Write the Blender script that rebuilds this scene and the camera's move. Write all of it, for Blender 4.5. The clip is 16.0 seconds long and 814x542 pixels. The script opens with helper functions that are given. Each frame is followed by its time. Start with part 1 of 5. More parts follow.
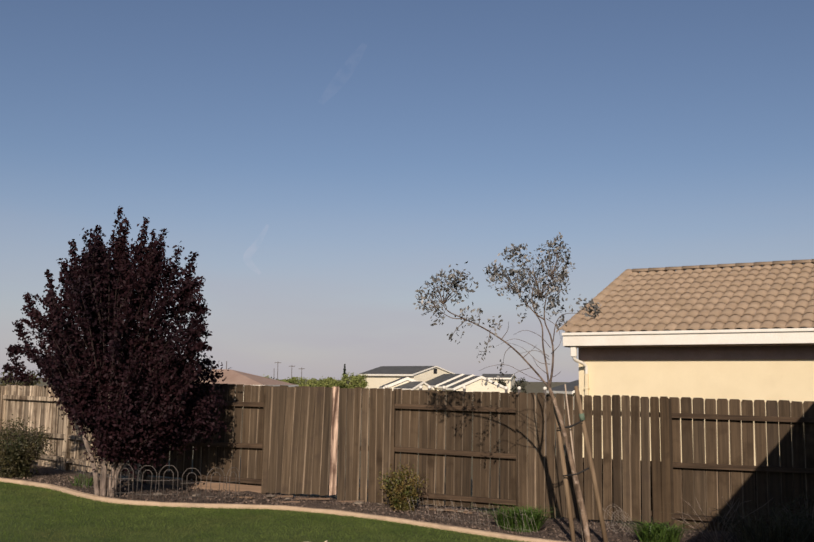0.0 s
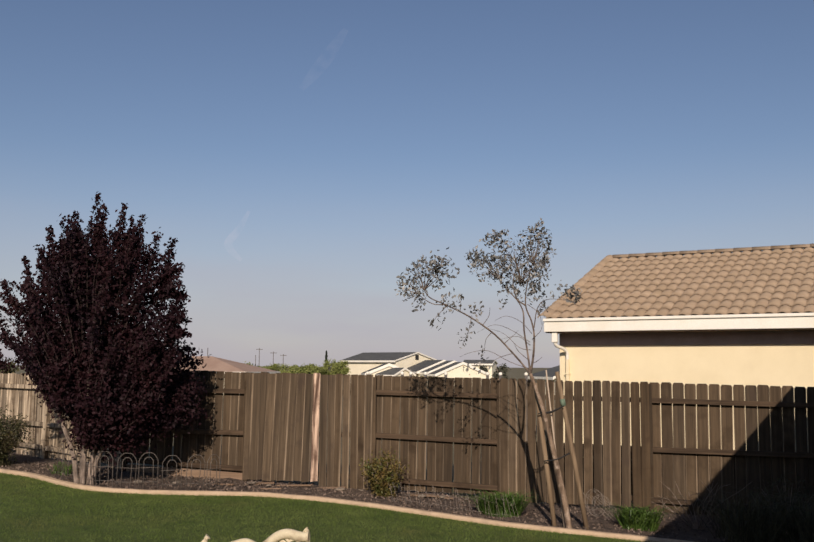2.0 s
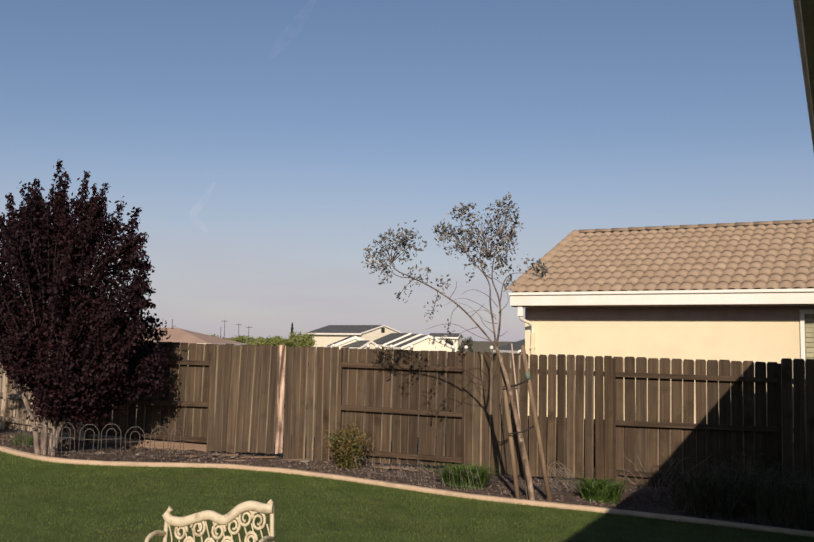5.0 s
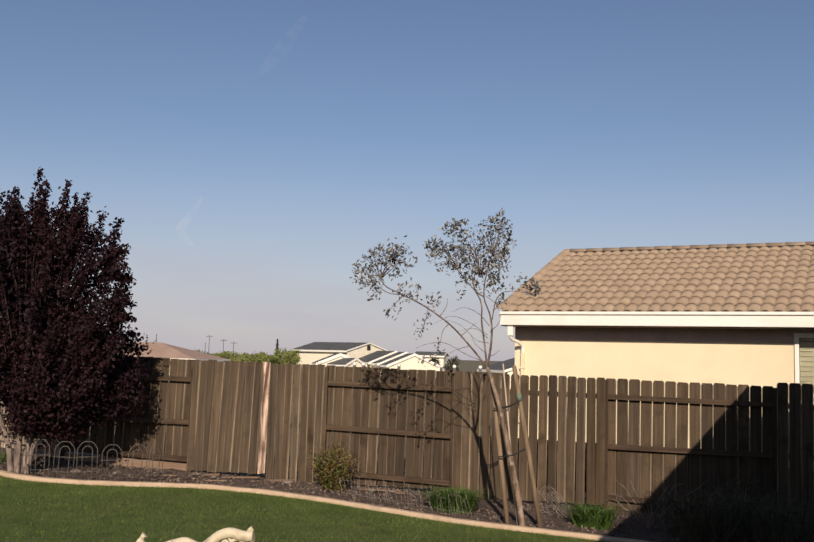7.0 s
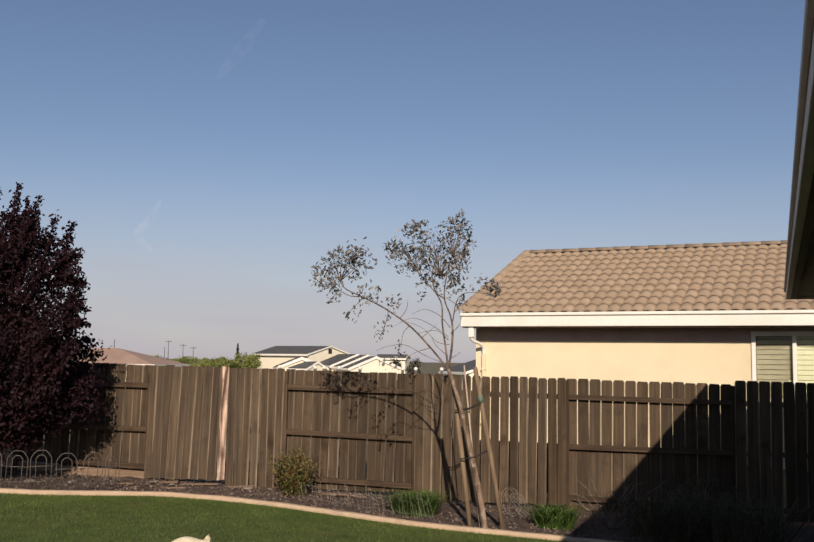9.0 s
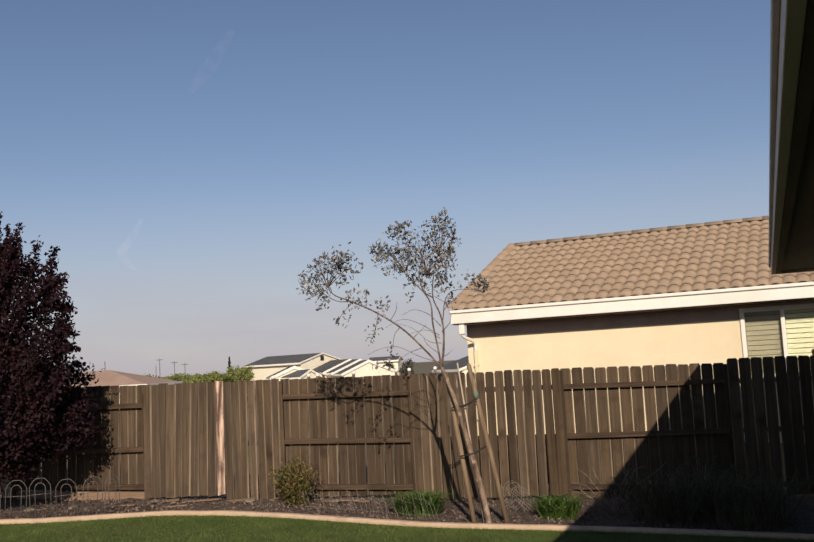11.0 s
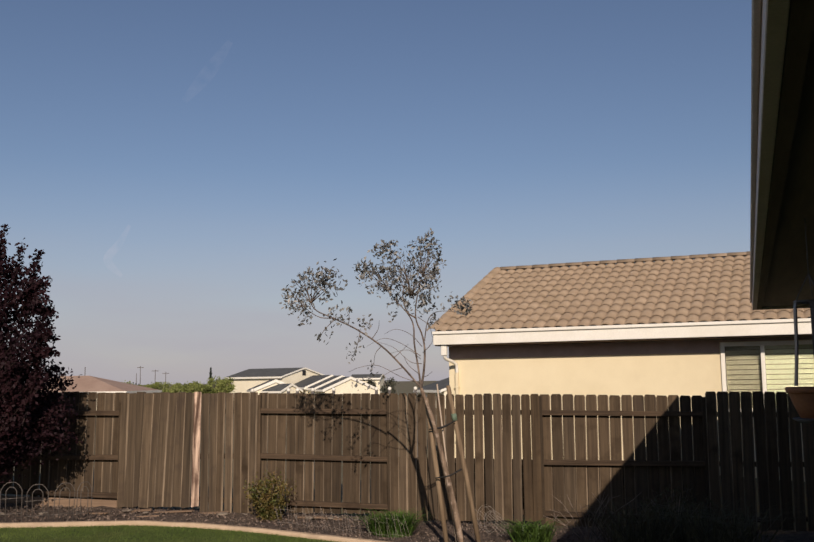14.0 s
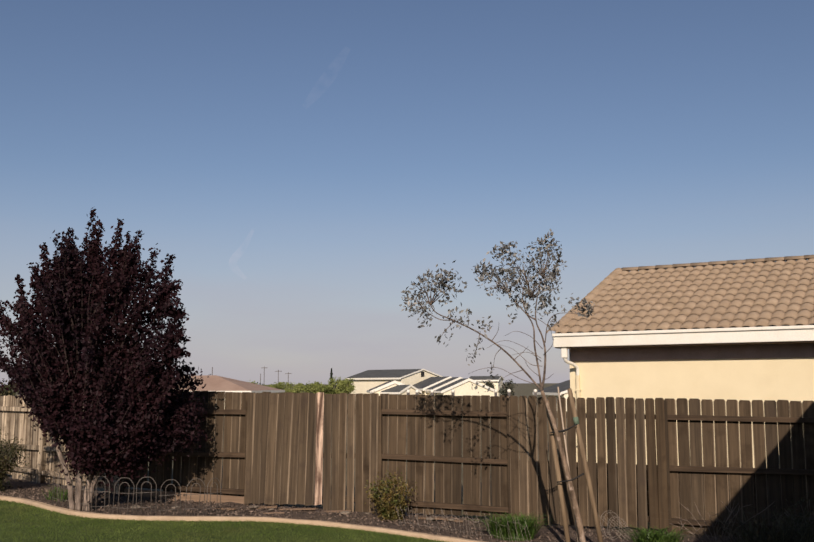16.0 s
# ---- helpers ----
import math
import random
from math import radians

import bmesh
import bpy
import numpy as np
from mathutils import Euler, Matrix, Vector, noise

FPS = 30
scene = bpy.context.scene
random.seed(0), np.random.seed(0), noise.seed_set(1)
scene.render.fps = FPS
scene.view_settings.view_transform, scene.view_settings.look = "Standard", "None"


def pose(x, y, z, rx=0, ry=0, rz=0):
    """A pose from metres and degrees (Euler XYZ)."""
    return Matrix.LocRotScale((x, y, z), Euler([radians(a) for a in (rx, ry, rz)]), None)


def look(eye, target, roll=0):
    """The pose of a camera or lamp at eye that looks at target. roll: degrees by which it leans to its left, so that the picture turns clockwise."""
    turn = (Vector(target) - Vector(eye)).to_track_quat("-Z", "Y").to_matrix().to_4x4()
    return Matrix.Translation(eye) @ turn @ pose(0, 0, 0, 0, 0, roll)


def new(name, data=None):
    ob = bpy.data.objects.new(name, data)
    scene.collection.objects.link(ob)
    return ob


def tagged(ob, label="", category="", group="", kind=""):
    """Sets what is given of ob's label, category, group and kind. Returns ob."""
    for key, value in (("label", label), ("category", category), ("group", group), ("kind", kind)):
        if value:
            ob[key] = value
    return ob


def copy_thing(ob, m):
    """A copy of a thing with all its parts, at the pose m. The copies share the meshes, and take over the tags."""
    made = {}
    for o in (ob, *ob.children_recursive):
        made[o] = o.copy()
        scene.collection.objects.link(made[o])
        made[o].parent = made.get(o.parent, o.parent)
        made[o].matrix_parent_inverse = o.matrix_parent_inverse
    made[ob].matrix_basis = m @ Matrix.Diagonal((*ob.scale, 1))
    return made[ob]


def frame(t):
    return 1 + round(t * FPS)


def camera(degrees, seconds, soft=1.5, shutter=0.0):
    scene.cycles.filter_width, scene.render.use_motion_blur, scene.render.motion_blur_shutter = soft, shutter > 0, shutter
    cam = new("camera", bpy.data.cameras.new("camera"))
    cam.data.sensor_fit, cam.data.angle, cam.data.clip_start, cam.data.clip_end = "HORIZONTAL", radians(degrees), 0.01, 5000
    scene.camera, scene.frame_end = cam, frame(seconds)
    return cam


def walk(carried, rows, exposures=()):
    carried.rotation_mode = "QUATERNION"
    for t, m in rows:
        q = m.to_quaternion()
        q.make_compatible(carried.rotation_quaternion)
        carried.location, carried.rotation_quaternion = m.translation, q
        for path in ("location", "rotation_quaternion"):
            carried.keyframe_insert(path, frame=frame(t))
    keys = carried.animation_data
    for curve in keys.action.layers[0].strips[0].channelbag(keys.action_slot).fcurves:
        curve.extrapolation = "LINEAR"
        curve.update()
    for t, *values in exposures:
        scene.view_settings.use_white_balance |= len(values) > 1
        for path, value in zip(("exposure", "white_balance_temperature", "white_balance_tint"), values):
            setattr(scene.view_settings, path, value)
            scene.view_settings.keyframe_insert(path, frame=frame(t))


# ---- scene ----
cam = camera(47.6, 16.0)
PATH = [
    (0, (2.953, -17.174, 2.301), (2.644, -15.212, 2.535), 0.5),
    (0.5, (2.955, -17.149, 2.293), (2.653, -15.186, 2.527), 0.5),
    (1, (2.957, -17.153, 2.293), (2.665, -15.188, 2.526), 0.4),
    (1.5, (2.968, -17.166, 2.302), (2.686, -15.198, 2.524), 0.4),
    (2, (2.955, -17.122, 2.3), (2.685, -15.151, 2.505), 0.3),
    (2.5, (2.954, -17.123, 2.29), (2.696, -15.149, 2.473), 0.3),
    (3, (2.953, -17.122, 2.296), (2.706, -15.144, 2.456), 0.2),
    (3.5, (2.949, -17.114, 2.292), (2.716, -15.133, 2.44), 0.3),
    (4, (2.949, -17.112, 2.298), (2.729, -15.129, 2.439), 0.4),
    (6.5, (2.893, -16.807, 2.295), (2.718, -14.822, 2.471), 1.3),
    (7, (2.858, -16.669, 2.304), (2.688, -14.685, 2.491), 1.5),
    (7.5, (2.83, -16.568, 2.307), (2.668, -14.584, 2.502), 1.6),
    (8, (2.811, -16.514, 2.31), (2.672, -14.528, 2.508), 1.6),
    (8.5, (2.827, -16.542, 2.309), (2.722, -14.554, 2.507), 1.4),
    (8.7, (2.862, -16.563, 2.302), (2.767, -14.575, 2.499), 1.3),
    (10.8, (2.881, -16.568, 2.309), (2.807, -14.577, 2.485), -3.8),
    (11, (2.861, -16.573, 2.305), (2.805, -14.583, 2.501), -3.3),
    (11.5, (2.852, -16.532, 2.303), (2.797, -14.552, 2.574), -0.9),
    (12, (2.862, -16.537, 2.304), (2.795, -14.563, 2.618), 0.4),
    (12.5, (2.85, -16.537, 2.307), (2.795, -14.56, 2.603), 0.1),
    (13, (2.865, -16.542, 2.305), (2.819, -14.561, 2.578), -0.3),
    (13.5, (2.884, -16.566, 2.307), (2.846, -14.582, 2.557), -0.6),
    (14, (2.9, -16.604, 2.316), (2.874, -14.618, 2.551), -0.8),
    (14.5, (2.9, -16.655, 2.308), (2.85, -14.67, 2.542), -0.7),
    (15, (2.864, -16.544, 2.305), (2.728, -14.563, 2.544), -0.5),
    (15.5, (2.871, -16.552, 2.319), (2.636, -14.58, 2.559), -0.3),
    (16, (2.873, -16.609, 2.321), (2.594, -14.643, 2.562), -0.3),
]
EXPOSURES = [(t, stops - 0.06, 6470, 20) for t, stops in ((0.0, -0.06), (2.0, -0.04), (3.0, 0.04), (4.0, 0.08), (6.5, 0.09), (7.5, 0.13), (8.5, 0.06), (11.0, 0.05), (11.5, 0.02), (12.5, -0.11), (14.5, -0.14), (15.5, -0.07), (16.0, -0.05))]
walk(cam, [(t, look(eye, target, roll)) for t, eye, target, roll in PATH], EXPOSURES)

# ---- world and light ----
SUN_EL = radians(26.5)
SUN_WAY = Vector((-0.08, 1.0, -0.50)).normalized()
world = bpy.data.worlds.new("sky")
scene.world = world
world.use_nodes = True
wn = world.node_tree.nodes
sky = wn.new("ShaderNodeTexSky")
sky.sky_type = "NISHITA"
sky.sun_disc = False
sky.sun_elevation = SUN_EL
sky.sun_rotation = radians(174.0)
sky.air_density, sky.dust_density, sky.ozone_density = 1.0, 0.4, 2.0
wn["Background"].inputs["Strength"].default_value = 0.074
world.node_tree.links.new(sky.outputs["Color"], wn["Background"].inputs["Color"])
sun_data = bpy.data.lights.new("sun", "SUN")
sun_data.energy, sun_data.angle, sun_data.color = 4.6, radians(0.53), (1.0, 0.89, 0.72)
sun = new("sun", sun_data)
sun.rotation_euler = SUN_WAY.to_track_quat("-Z", "Y").to_euler()
sun.location = (0, -30, 30)


# ---- helpers of this scene ----
def part(name, data, material, parent=None, label="", m=None):
    """Links a bmesh or a mesh as one object, under parent if one is given."""
    if isinstance(data, bmesh.types.BMesh):
        me = bpy.data.meshes.new(name)
        data.to_mesh(me)
        data.free()
    else:
        me = data
    if material and not me.materials:
        me.materials.append(material)
    ob = new(name, me)
    if m is not None:
        ob.matrix_basis = m
    if parent:
        ob.parent = parent
    if label:
        ob["label"] = label
    return ob


def empty(name, at=(0, 0, 0), rz=0.0):
    ob = new(name)
    ob.empty_display_size = 0.2
    ob.matrix_basis = pose(*at, 0, 0, rz)
    return ob


def mesh_of(name, verts, faces, smooth=False):
    me = bpy.data.meshes.new(name)
    me.from_pydata([tuple(v) for v in verts], [], faces)
    if smooth:
        me.polygons.foreach_set("use_smooth", [True] * len(me.polygons))
    me.update()
    return me


def box(bm, lo, hi, bevel=0.0):
    x0, y0, z0 = lo
    x1, y1, z1 = hi
    vs = [bm.verts.new(p) for p in ((x0, y0, z0), (x1, y0, z0), (x1, y1, z0), (x0, y1, z0),
                                    (x0, y0, z1), (x1, y0, z1), (x1, y1, z1), (x0, y1, z1))]
    fs = [bm.faces.new([vs[i] for i in q]) for q in ((3, 2, 1, 0), (4, 5, 6, 7), (0, 1, 5, 4), (1, 2, 6, 5), (2, 3, 7, 6), (3, 0, 4, 7))]
    if bevel:
        es = list({e for f in fs for e in f.edges})
        bmesh.ops.bevel(bm, geom=es, offset=bevel, segments=1, affect="EDGES", profile=0.5)
    return vs


def slab(bm, outline, y0, y1):
    """A plate with an outline in x and z, between two depths."""
    a = [bm.verts.new((x, y0, z)) for x, z in outline]
    b = [bm.verts.new((x, y1, z)) for x, z in outline]
    bm.faces.new(a)
    bm.faces.new(b[::-1])
    for i in range(len(a)):
        j = (i + 1) % len(a)
        bm.faces.new((a[j], a[i], b[i], b[j]))


def tube(bm, pts, radii, sides=7, caps=True):
    pts = [Vector(p) for p in pts]
    if not hasattr(radii, "__len__"):
        radii = [radii] * len(pts)
    rings, ref = [], Vector((0.31, 0.87, 0.38))
    for i, p in enumerate(pts):
        d = (pts[min(i + 1, len(pts) - 1)] - pts[max(i - 1, 0)]).normalized()
        u = d.cross(ref)
        u = u.normalized() if u.length > 1e-3 else d.orthogonal().normalized()
        v = d.cross(u)
        rings.append([bm.verts.new(p + radii[i] * (math.cos(2 * math.pi * k / sides) * u + math.sin(2 * math.pi * k / sides) * v)) for k in range(sides)])
    for a, b in zip(rings, rings[1:]):
        for k in range(sides):
            f = bm.faces.new((a[k], a[(k + 1) % sides], b[(k + 1) % sides], b[k]))
            f.smooth = True
    if caps:
        bm.faces.new(rings[0][::-1])
        bm.faces.new(rings[-1])


def spline(ctrl, n=8):
    """Catmull-Rom points through control points."""
    c = [Vector(p) for p in ctrl]
    c = [2 * c[0] - c[1]] + c + [2 * c[-1] - c[-2]]
    out = []
    for i in range(1, len(c) - 2):
        for k in range(n):
            t = k / n
            p0, p1, p2, p3 = c[i - 1 : i + 3]
            out.append(0.5 * (2 * p1 + (p2 - p0) * t + (2 * p0 - 5 * p1 + 4 * p2 - p3) * t * t + (3 * p1 - p0 - 3 * p2 + p3) * t ** 3))
    out.append(c[-2])
    return out


# ---- materials ----
def surf(name, c1, c2, scale=6.0, rough=0.8, bump=0.2, fine=60.0, stretch=(1, 1, 1), rand=0.0, island=0.0, stain=None, stain_scale=1.2, spec=0.3, trans=0.0, lo=0.35, hi=0.65, dist=0.01):
    m = bpy.data.materials.new(name)
    m.use_nodes = True
    n, l = m.node_tree.nodes, m.node_tree.links
    b = n["Principled BSDF"]
    b.inputs["Roughness"].default_value = rough
    b.inputs["Specular IOR Level"].default_value = spec
    tc, info = n.new("ShaderNodeTexCoord"), n.new("ShaderNodeObjectInfo")
    mp = n.new("ShaderNodeMapping")
    mp.inputs["Scale"].default_value = stretch
    l.new(tc.outputs["Object"], mp.inputs["Vector"])
    w = n.new("ShaderNodeMath")
    w.operation = "MULTIPLY"
    w.inputs[1].default_value = 37.0
    l.new(info.outputs["Random"], w.inputs[0])

    def tex(s, det, vec):
        t = n.new("ShaderNodeTexNoise")
        t.noise_dimensions = "4D"
        t.inputs["Scale"].default_value = s
        t.inputs["Detail"].default_value = det
        t.inputs["Roughness"].default_value = 0.6
        l.new(vec, t.inputs["Vector"])
        l.new(w.outputs[0], t.inputs["W"])
        return t

    def ramp(src, a, z):
        r = n.new("ShaderNodeMapRange")
        r.inputs["From Min"].default_value, r.inputs["From Max"].default_value = a, z
        l.new(src, r.inputs["Value"])
        return r.outputs["Result"]

    def mix(fac, a, z, kind="MIX"):
        x = n.new("ShaderNodeMix")
        x.data_type, x.blend_type = "RGBA", kind
        for sock, v in ((x.inputs["Factor"], fac), (x.inputs["A"], a), (x.inputs["B"], z)):
            if isinstance(v, (int, float)):
                sock.default_value = v
            elif isinstance(v, tuple):
                sock.default_value = (*v, 1)
            else:
                l.new(v, sock)
        return x.outputs["Result"]

    big, small = tex(scale, 5, mp.outputs[0]), tex(fine, 3, mp.outputs[0])
    col = mix(ramp(big.outputs["Fac"], lo, hi), c1, c2)
    hsv = n.new("ShaderNodeHueSaturation")
    l.new(col, hsv.inputs["Color"])
    val = n.new("ShaderNodeMapRange")
    val.inputs["To Min"].default_value, val.inputs["To Max"].default_value = 0.78, 1.22
    l.new(small.outputs["Fac"], val.inputs["Value"])
    vsock = val.outputs["Result"]
    for amount, src in ((rand, info.outputs["Random"]), (island, None)):
        if amount:
            if src is None:
                src = n.new("ShaderNodeNewGeometry").outputs["Random Per Island"]
            r = n.new("ShaderNodeMapRange")
            r.inputs["To Min"].default_value, r.inputs["To Max"].default_value = 1 - amount, 1 + amount
            l.new(src, r.inputs["Value"])
            mu = n.new("ShaderNodeMath")
            mu.operation = "MULTIPLY"
            l.new(vsock, mu.inputs[0])
            l.new(r.outputs["Result"], mu.inputs[1])
            vsock = mu.outputs[0]
    l.new(vsock, hsv.inputs["Value"])
    col = hsv.outputs["Color"]
    if stain:
        st = tex(stain_scale, 4, tc.outputs["Object"])
        col = mix(ramp(st.outputs["Fac"], 0.52, 0.72), col, stain)
    l.new(col, b.inputs["Base Color"])
    if trans:
        b.inputs["Subsurface Weight"].default_value = 0.0
        tr = n.new("ShaderNodeBsdfTranslucent")
        l.new(col, tr.inputs["Color"])
        ms = n.new("ShaderNodeMixShader")
        ms.inputs[0].default_value = trans
        l.new(b.outputs[0], ms.inputs[1])
        l.new(tr.outputs[0], ms.inputs[2])
        l.new(ms.outputs[0], n["Material Output"].inputs["Surface"])
    if bump:
        bp = n.new("ShaderNodeBump")
        bp.inputs["Strength"].default_value = bump
        bp.inputs["Distance"].default_value = dist
        ad = n.new("ShaderNodeMath")
        ad.operation = "ADD"
        l.new(big.outputs["Fac"], ad.inputs[0])
        l.new(small.outputs["Fac"], ad.inputs[1])
        l.new(ad.outputs[0], bp.inputs["Height"])
        l.new(bp.outputs["Normal"], b.inputs["Normal"])
    return m


GRAIN = (1.0, 1.0, 0.035)
M_WOOD = surf("weathered_fence_wood", (0.037, 0.0250, 0.0142), (0.104, 0.0715, 0.0415), 22, 0.88, 0.6, 110, GRAIN, rand=0.36, stain=(0.034, 0.021, 0.010), stain_scale=2.1, lo=0.3, hi=0.72)
M_WOOD_GREY = surf("silvered_fence_wood", (0.038, 0.0265, 0.0158), (0.122, 0.087, 0.053), 22, 0.88, 0.6, 110, GRAIN, rand=0.27, stain=(0.055, 0.038, 0.026), stain_scale=2.4, lo=0.3, hi=0.72)
# Paler wood of the left run, with its stronger sunlight put into the colour.
M_WOOD_SUN = surf("sunlit_pale_fence_wood", (0.10, 0.072, 0.045), (0.68, 0.56, 0.40), 16, 0.85, 0.7, 120, GRAIN, rand=0.45, stain=(0.075, 0.05, 0.03), stain_scale=2.4, lo=0.40, hi=0.74)
M_WOOD_PALE = surf("fresh_split_wood", (0.10, 0.058, 0.038), (0.72, 0.52, 0.375), 20, 0.8, 0.7, 120, (1, 1, 0.06), stain=(0.12, 0.068, 0.045), stain_scale=5, lo=0.40, hi=0.60)
M_WORN = surf("worn_board_edge", (0.055, 0.039, 0.0235), (0.225, 0.170, 0.112), 9, 0.85, 0.4, 90, (1, 1, 0.10), rand=0.55)
M_WOOD_WARM = surf("rusty_brown_fence_wood", (0.040, 0.0260, 0.0135), (0.106, 0.0705, 0.038), 20, 0.88, 0.6, 110, GRAIN, rand=0.25, stain=(0.040, 0.024, 0.012), stain_scale=2.2, lo=0.3, hi=0.72)
M_RAIL = surf("brown_rail_wood", (0.036, 0.023, 0.013), (0.092, 0.060, 0.035), 18, 0.85, 0.5, 90, (0.05, 1, 1), rand=0.15, stain=(0.035, 0.021, 0.011), stain_scale=3.0)
M_KICK = surf("raw_kickboard_wood", (0.16, 0.105, 0.065), (0.25, 0.17, 0.11), 14, 0.85, 0.4, 80, (0.06, 1, 1), rand=0.12)
M_STAKE = surf("tree_stake_wood", (0.16, 0.11, 0.065), (0.27, 0.195, 0.12), 20, 0.85, 0.4, 90, (1, 1, 0.06), rand=0.1)
M_LATH = surf("pale_lath_wood", (0.38, 0.30, 0.22), (0.55, 0.45, 0.34), 20, 0.85, 0.3, 90, (1, 1, 0.06))
M_LAWN = surf("lawn_turf", (0.046, 0.072, 0.014), (0.088, 0.116, 0.027), 3, 0.9, 0.5, 120, dist=0.02)
M_GRASS = surf("grass_blades", (0.074, 0.122, 0.020), (0.150, 0.198, 0.045), 1.1, 0.6, 0.0, 9, island=0.2, trans=0.25, stain=(0.155, 0.150, 0.048), stain_scale=0.8)
M_MULCH = surf("bark_mulch_soil", (0.058, 0.042, 0.032), (0.165, 0.122, 0.092), 9, 0.95, 0.9, 70, dist=0.03, stain=(0.13, 0.098, 0.072), stain_scale=1.0)
M_CHIP = surf("mulch_chips", (0.055, 0.040, 0.032), (0.22, 0.165, 0.125), 30, 0.9, 0.2, 120, island=0.5)
M_STONE = surf("bed_stones", (0.13, 0.105, 0.08), (0.30, 0.25, 0.19), 20, 0.8, 0.4, 90, rand=0.2)
M_GROUND = surf("dry_open_ground", (0.12, 0.11, 0.06), (0.20, 0.17, 0.10), 0.4, 0.95, 0.3, 8)
M_CURB = surf("tan_concrete_edging", (0.47, 0.345, 0.22), (0.57, 0.43, 0.285), 5, 0.85, 0.4, 150, stain=(0.38, 0.28, 0.19), stain_scale=2.0)
M_STUCCO = surf("cream_stucco", (0.755, 0.655, 0.430), (0.795, 0.695, 0.465), 2.2, 0.9, 0.35, 140, stain=(0.70, 0.60, 0.39), stain_scale=0.7, dist=0.006)
M_TRIM = surf("white_trim_paint", (0.80, 0.77, 0.66), (0.84, 0.81, 0.71), 3, 0.6, 0.1, 60, stain=(0.74, 0.70, 0.58), stain_scale=0.9)
M_TILE = surf("tan_concrete_tile", (0.283, 0.208, 0.137), (0.35, 0.264, 0.180), 4, 0.85, 0.4, 70, rand=0.055, stain=(0.275, 0.205, 0.130), stain_scale=2.5)
M_UNDER = surf("roof_underlay", (0.05, 0.038, 0.03), (0.08, 0.06, 0.045), 5, 0.95, 0.1, 50)
M_SOFFIT = surf("brown_soffit_paint", (0.15, 0.098, 0.072), (0.19, 0.128, 0.095), 4, 0.8, 0.15, 60)
# Darker than the stucco: the eave's shadow put into a colour.
M_EAVE_SHADE = surf("taupe_eave_shade", (0.36, 0.265, 0.215), (0.42, 0.31, 0.255), 4, 0.8, 0.15, 60)
M_FASCIA = surf("taupe_fascia_paint", (0.68, 0.57, 0.52), (0.74, 0.63, 0.58), 5, 0.75, 0.15, 70)
M_BEAM = surf("brown_patio_wood", (0.11, 0.075, 0.05), (0.16, 0.11, 0.075), 8, 0.8, 0.3, 70, (1, 0.08, 1))
M_BLIND = surf("white_blind_slat", (0.55, 0.54, 0.36), (0.62, 0.61, 0.42), 3, 0.6, 0.05, 40)
# Left pane's slats: its dimness is put into a darker slat colour.
M_BLIND_DIM = surf("dimmed_tan_blind", (0.27, 0.245, 0.165), (0.32, 0.29, 0.20), 3, 0.7, 0.05, 40)
M_BARK = surf("plum_bark", (0.11, 0.084, 0.066), (0.34, 0.27, 0.215), 12, 0.9, 0.7, 70, (1, 1, 0.3), dist=0.02)
M_EBARK = surf("peeling_pale_bark", (0.085, 0.056, 0.036), (0.28, 0.20, 0.135), 18, 0.85, 0.7, 60, (1, 1, 0.18), stain=(0.46, 0.36, 0.28), stain_scale=11, dist=0.02)
M_LIMB = surf("grey_brown_limb_bark", (0.060, 0.043, 0.034), (0.19, 0.145, 0.112), 14, 0.85, 0.5, 60, stain=(0.28, 0.22, 0.175), stain_scale=7)
M_PLUMTWIG = surf("dark_plum_twig", (0.022, 0.014, 0.013), (0.060, 0.040, 0.034), 12, 0.9, 0.3, 70)
M_PLUM = surf("dark_plum_leaf", (0.012, 0.0055, 0.0090), (0.031, 0.0115, 0.0135), 1.4, 0.6, 0.0, 8, island=0.28, trans=0.16, spec=0.15)
M_EUC = surf("grey_green_leaf", (0.060, 0.062, 0.054), (0.25, 0.242, 0.222), 3, 0.45, 0.0, 10, island=0.75, trans=0.15, spec=0.5)
M_NAND = surf("bronze_green_leaf", (0.062, 0.086, 0.018), (0.20, 0.125, 0.042), 5, 0.5, 0.0, 12, island=0.4, trans=0.2)
M_STRAP = surf("bright_strap_leaf", (0.040, 0.085, 0.014), (0.10, 0.165, 0.034), 4, 0.45, 0.0, 12, island=0.35, trans=0.2)
M_HEDGE = surf("dark_shrub_leaf", (0.030, 0.040, 0.015), (0.092, 0.074, 0.032), 4, 0.5, 0.0, 12, island=0.4, trans=0.15)
M_DRY = surf("dry_grass_leaf", (0.06, 0.06, 0.03), (0.14, 0.12, 0.065), 5, 0.7, 0.0, 12, island=0.4, trans=0.15)
M_FARTREE = surf("spring_tree_leaf", (0.15, 0.18, 0.045), (0.27, 0.295, 0.09), 0.6, 0.7, 0.0, 3, island=0.35, trans=0.2)
M_DARKTREE = surf("dull_far_foliage", (0.045, 0.05, 0.035), (0.10, 0.098, 0.07), 1, 0.7, 0.0, 3, island=0.4)
M_CONIFER = surf("conifer_needles", (0.018, 0.026, 0.018), (0.035, 0.045, 0.03), 1, 0.7, 0.0, 3, island=0.3)
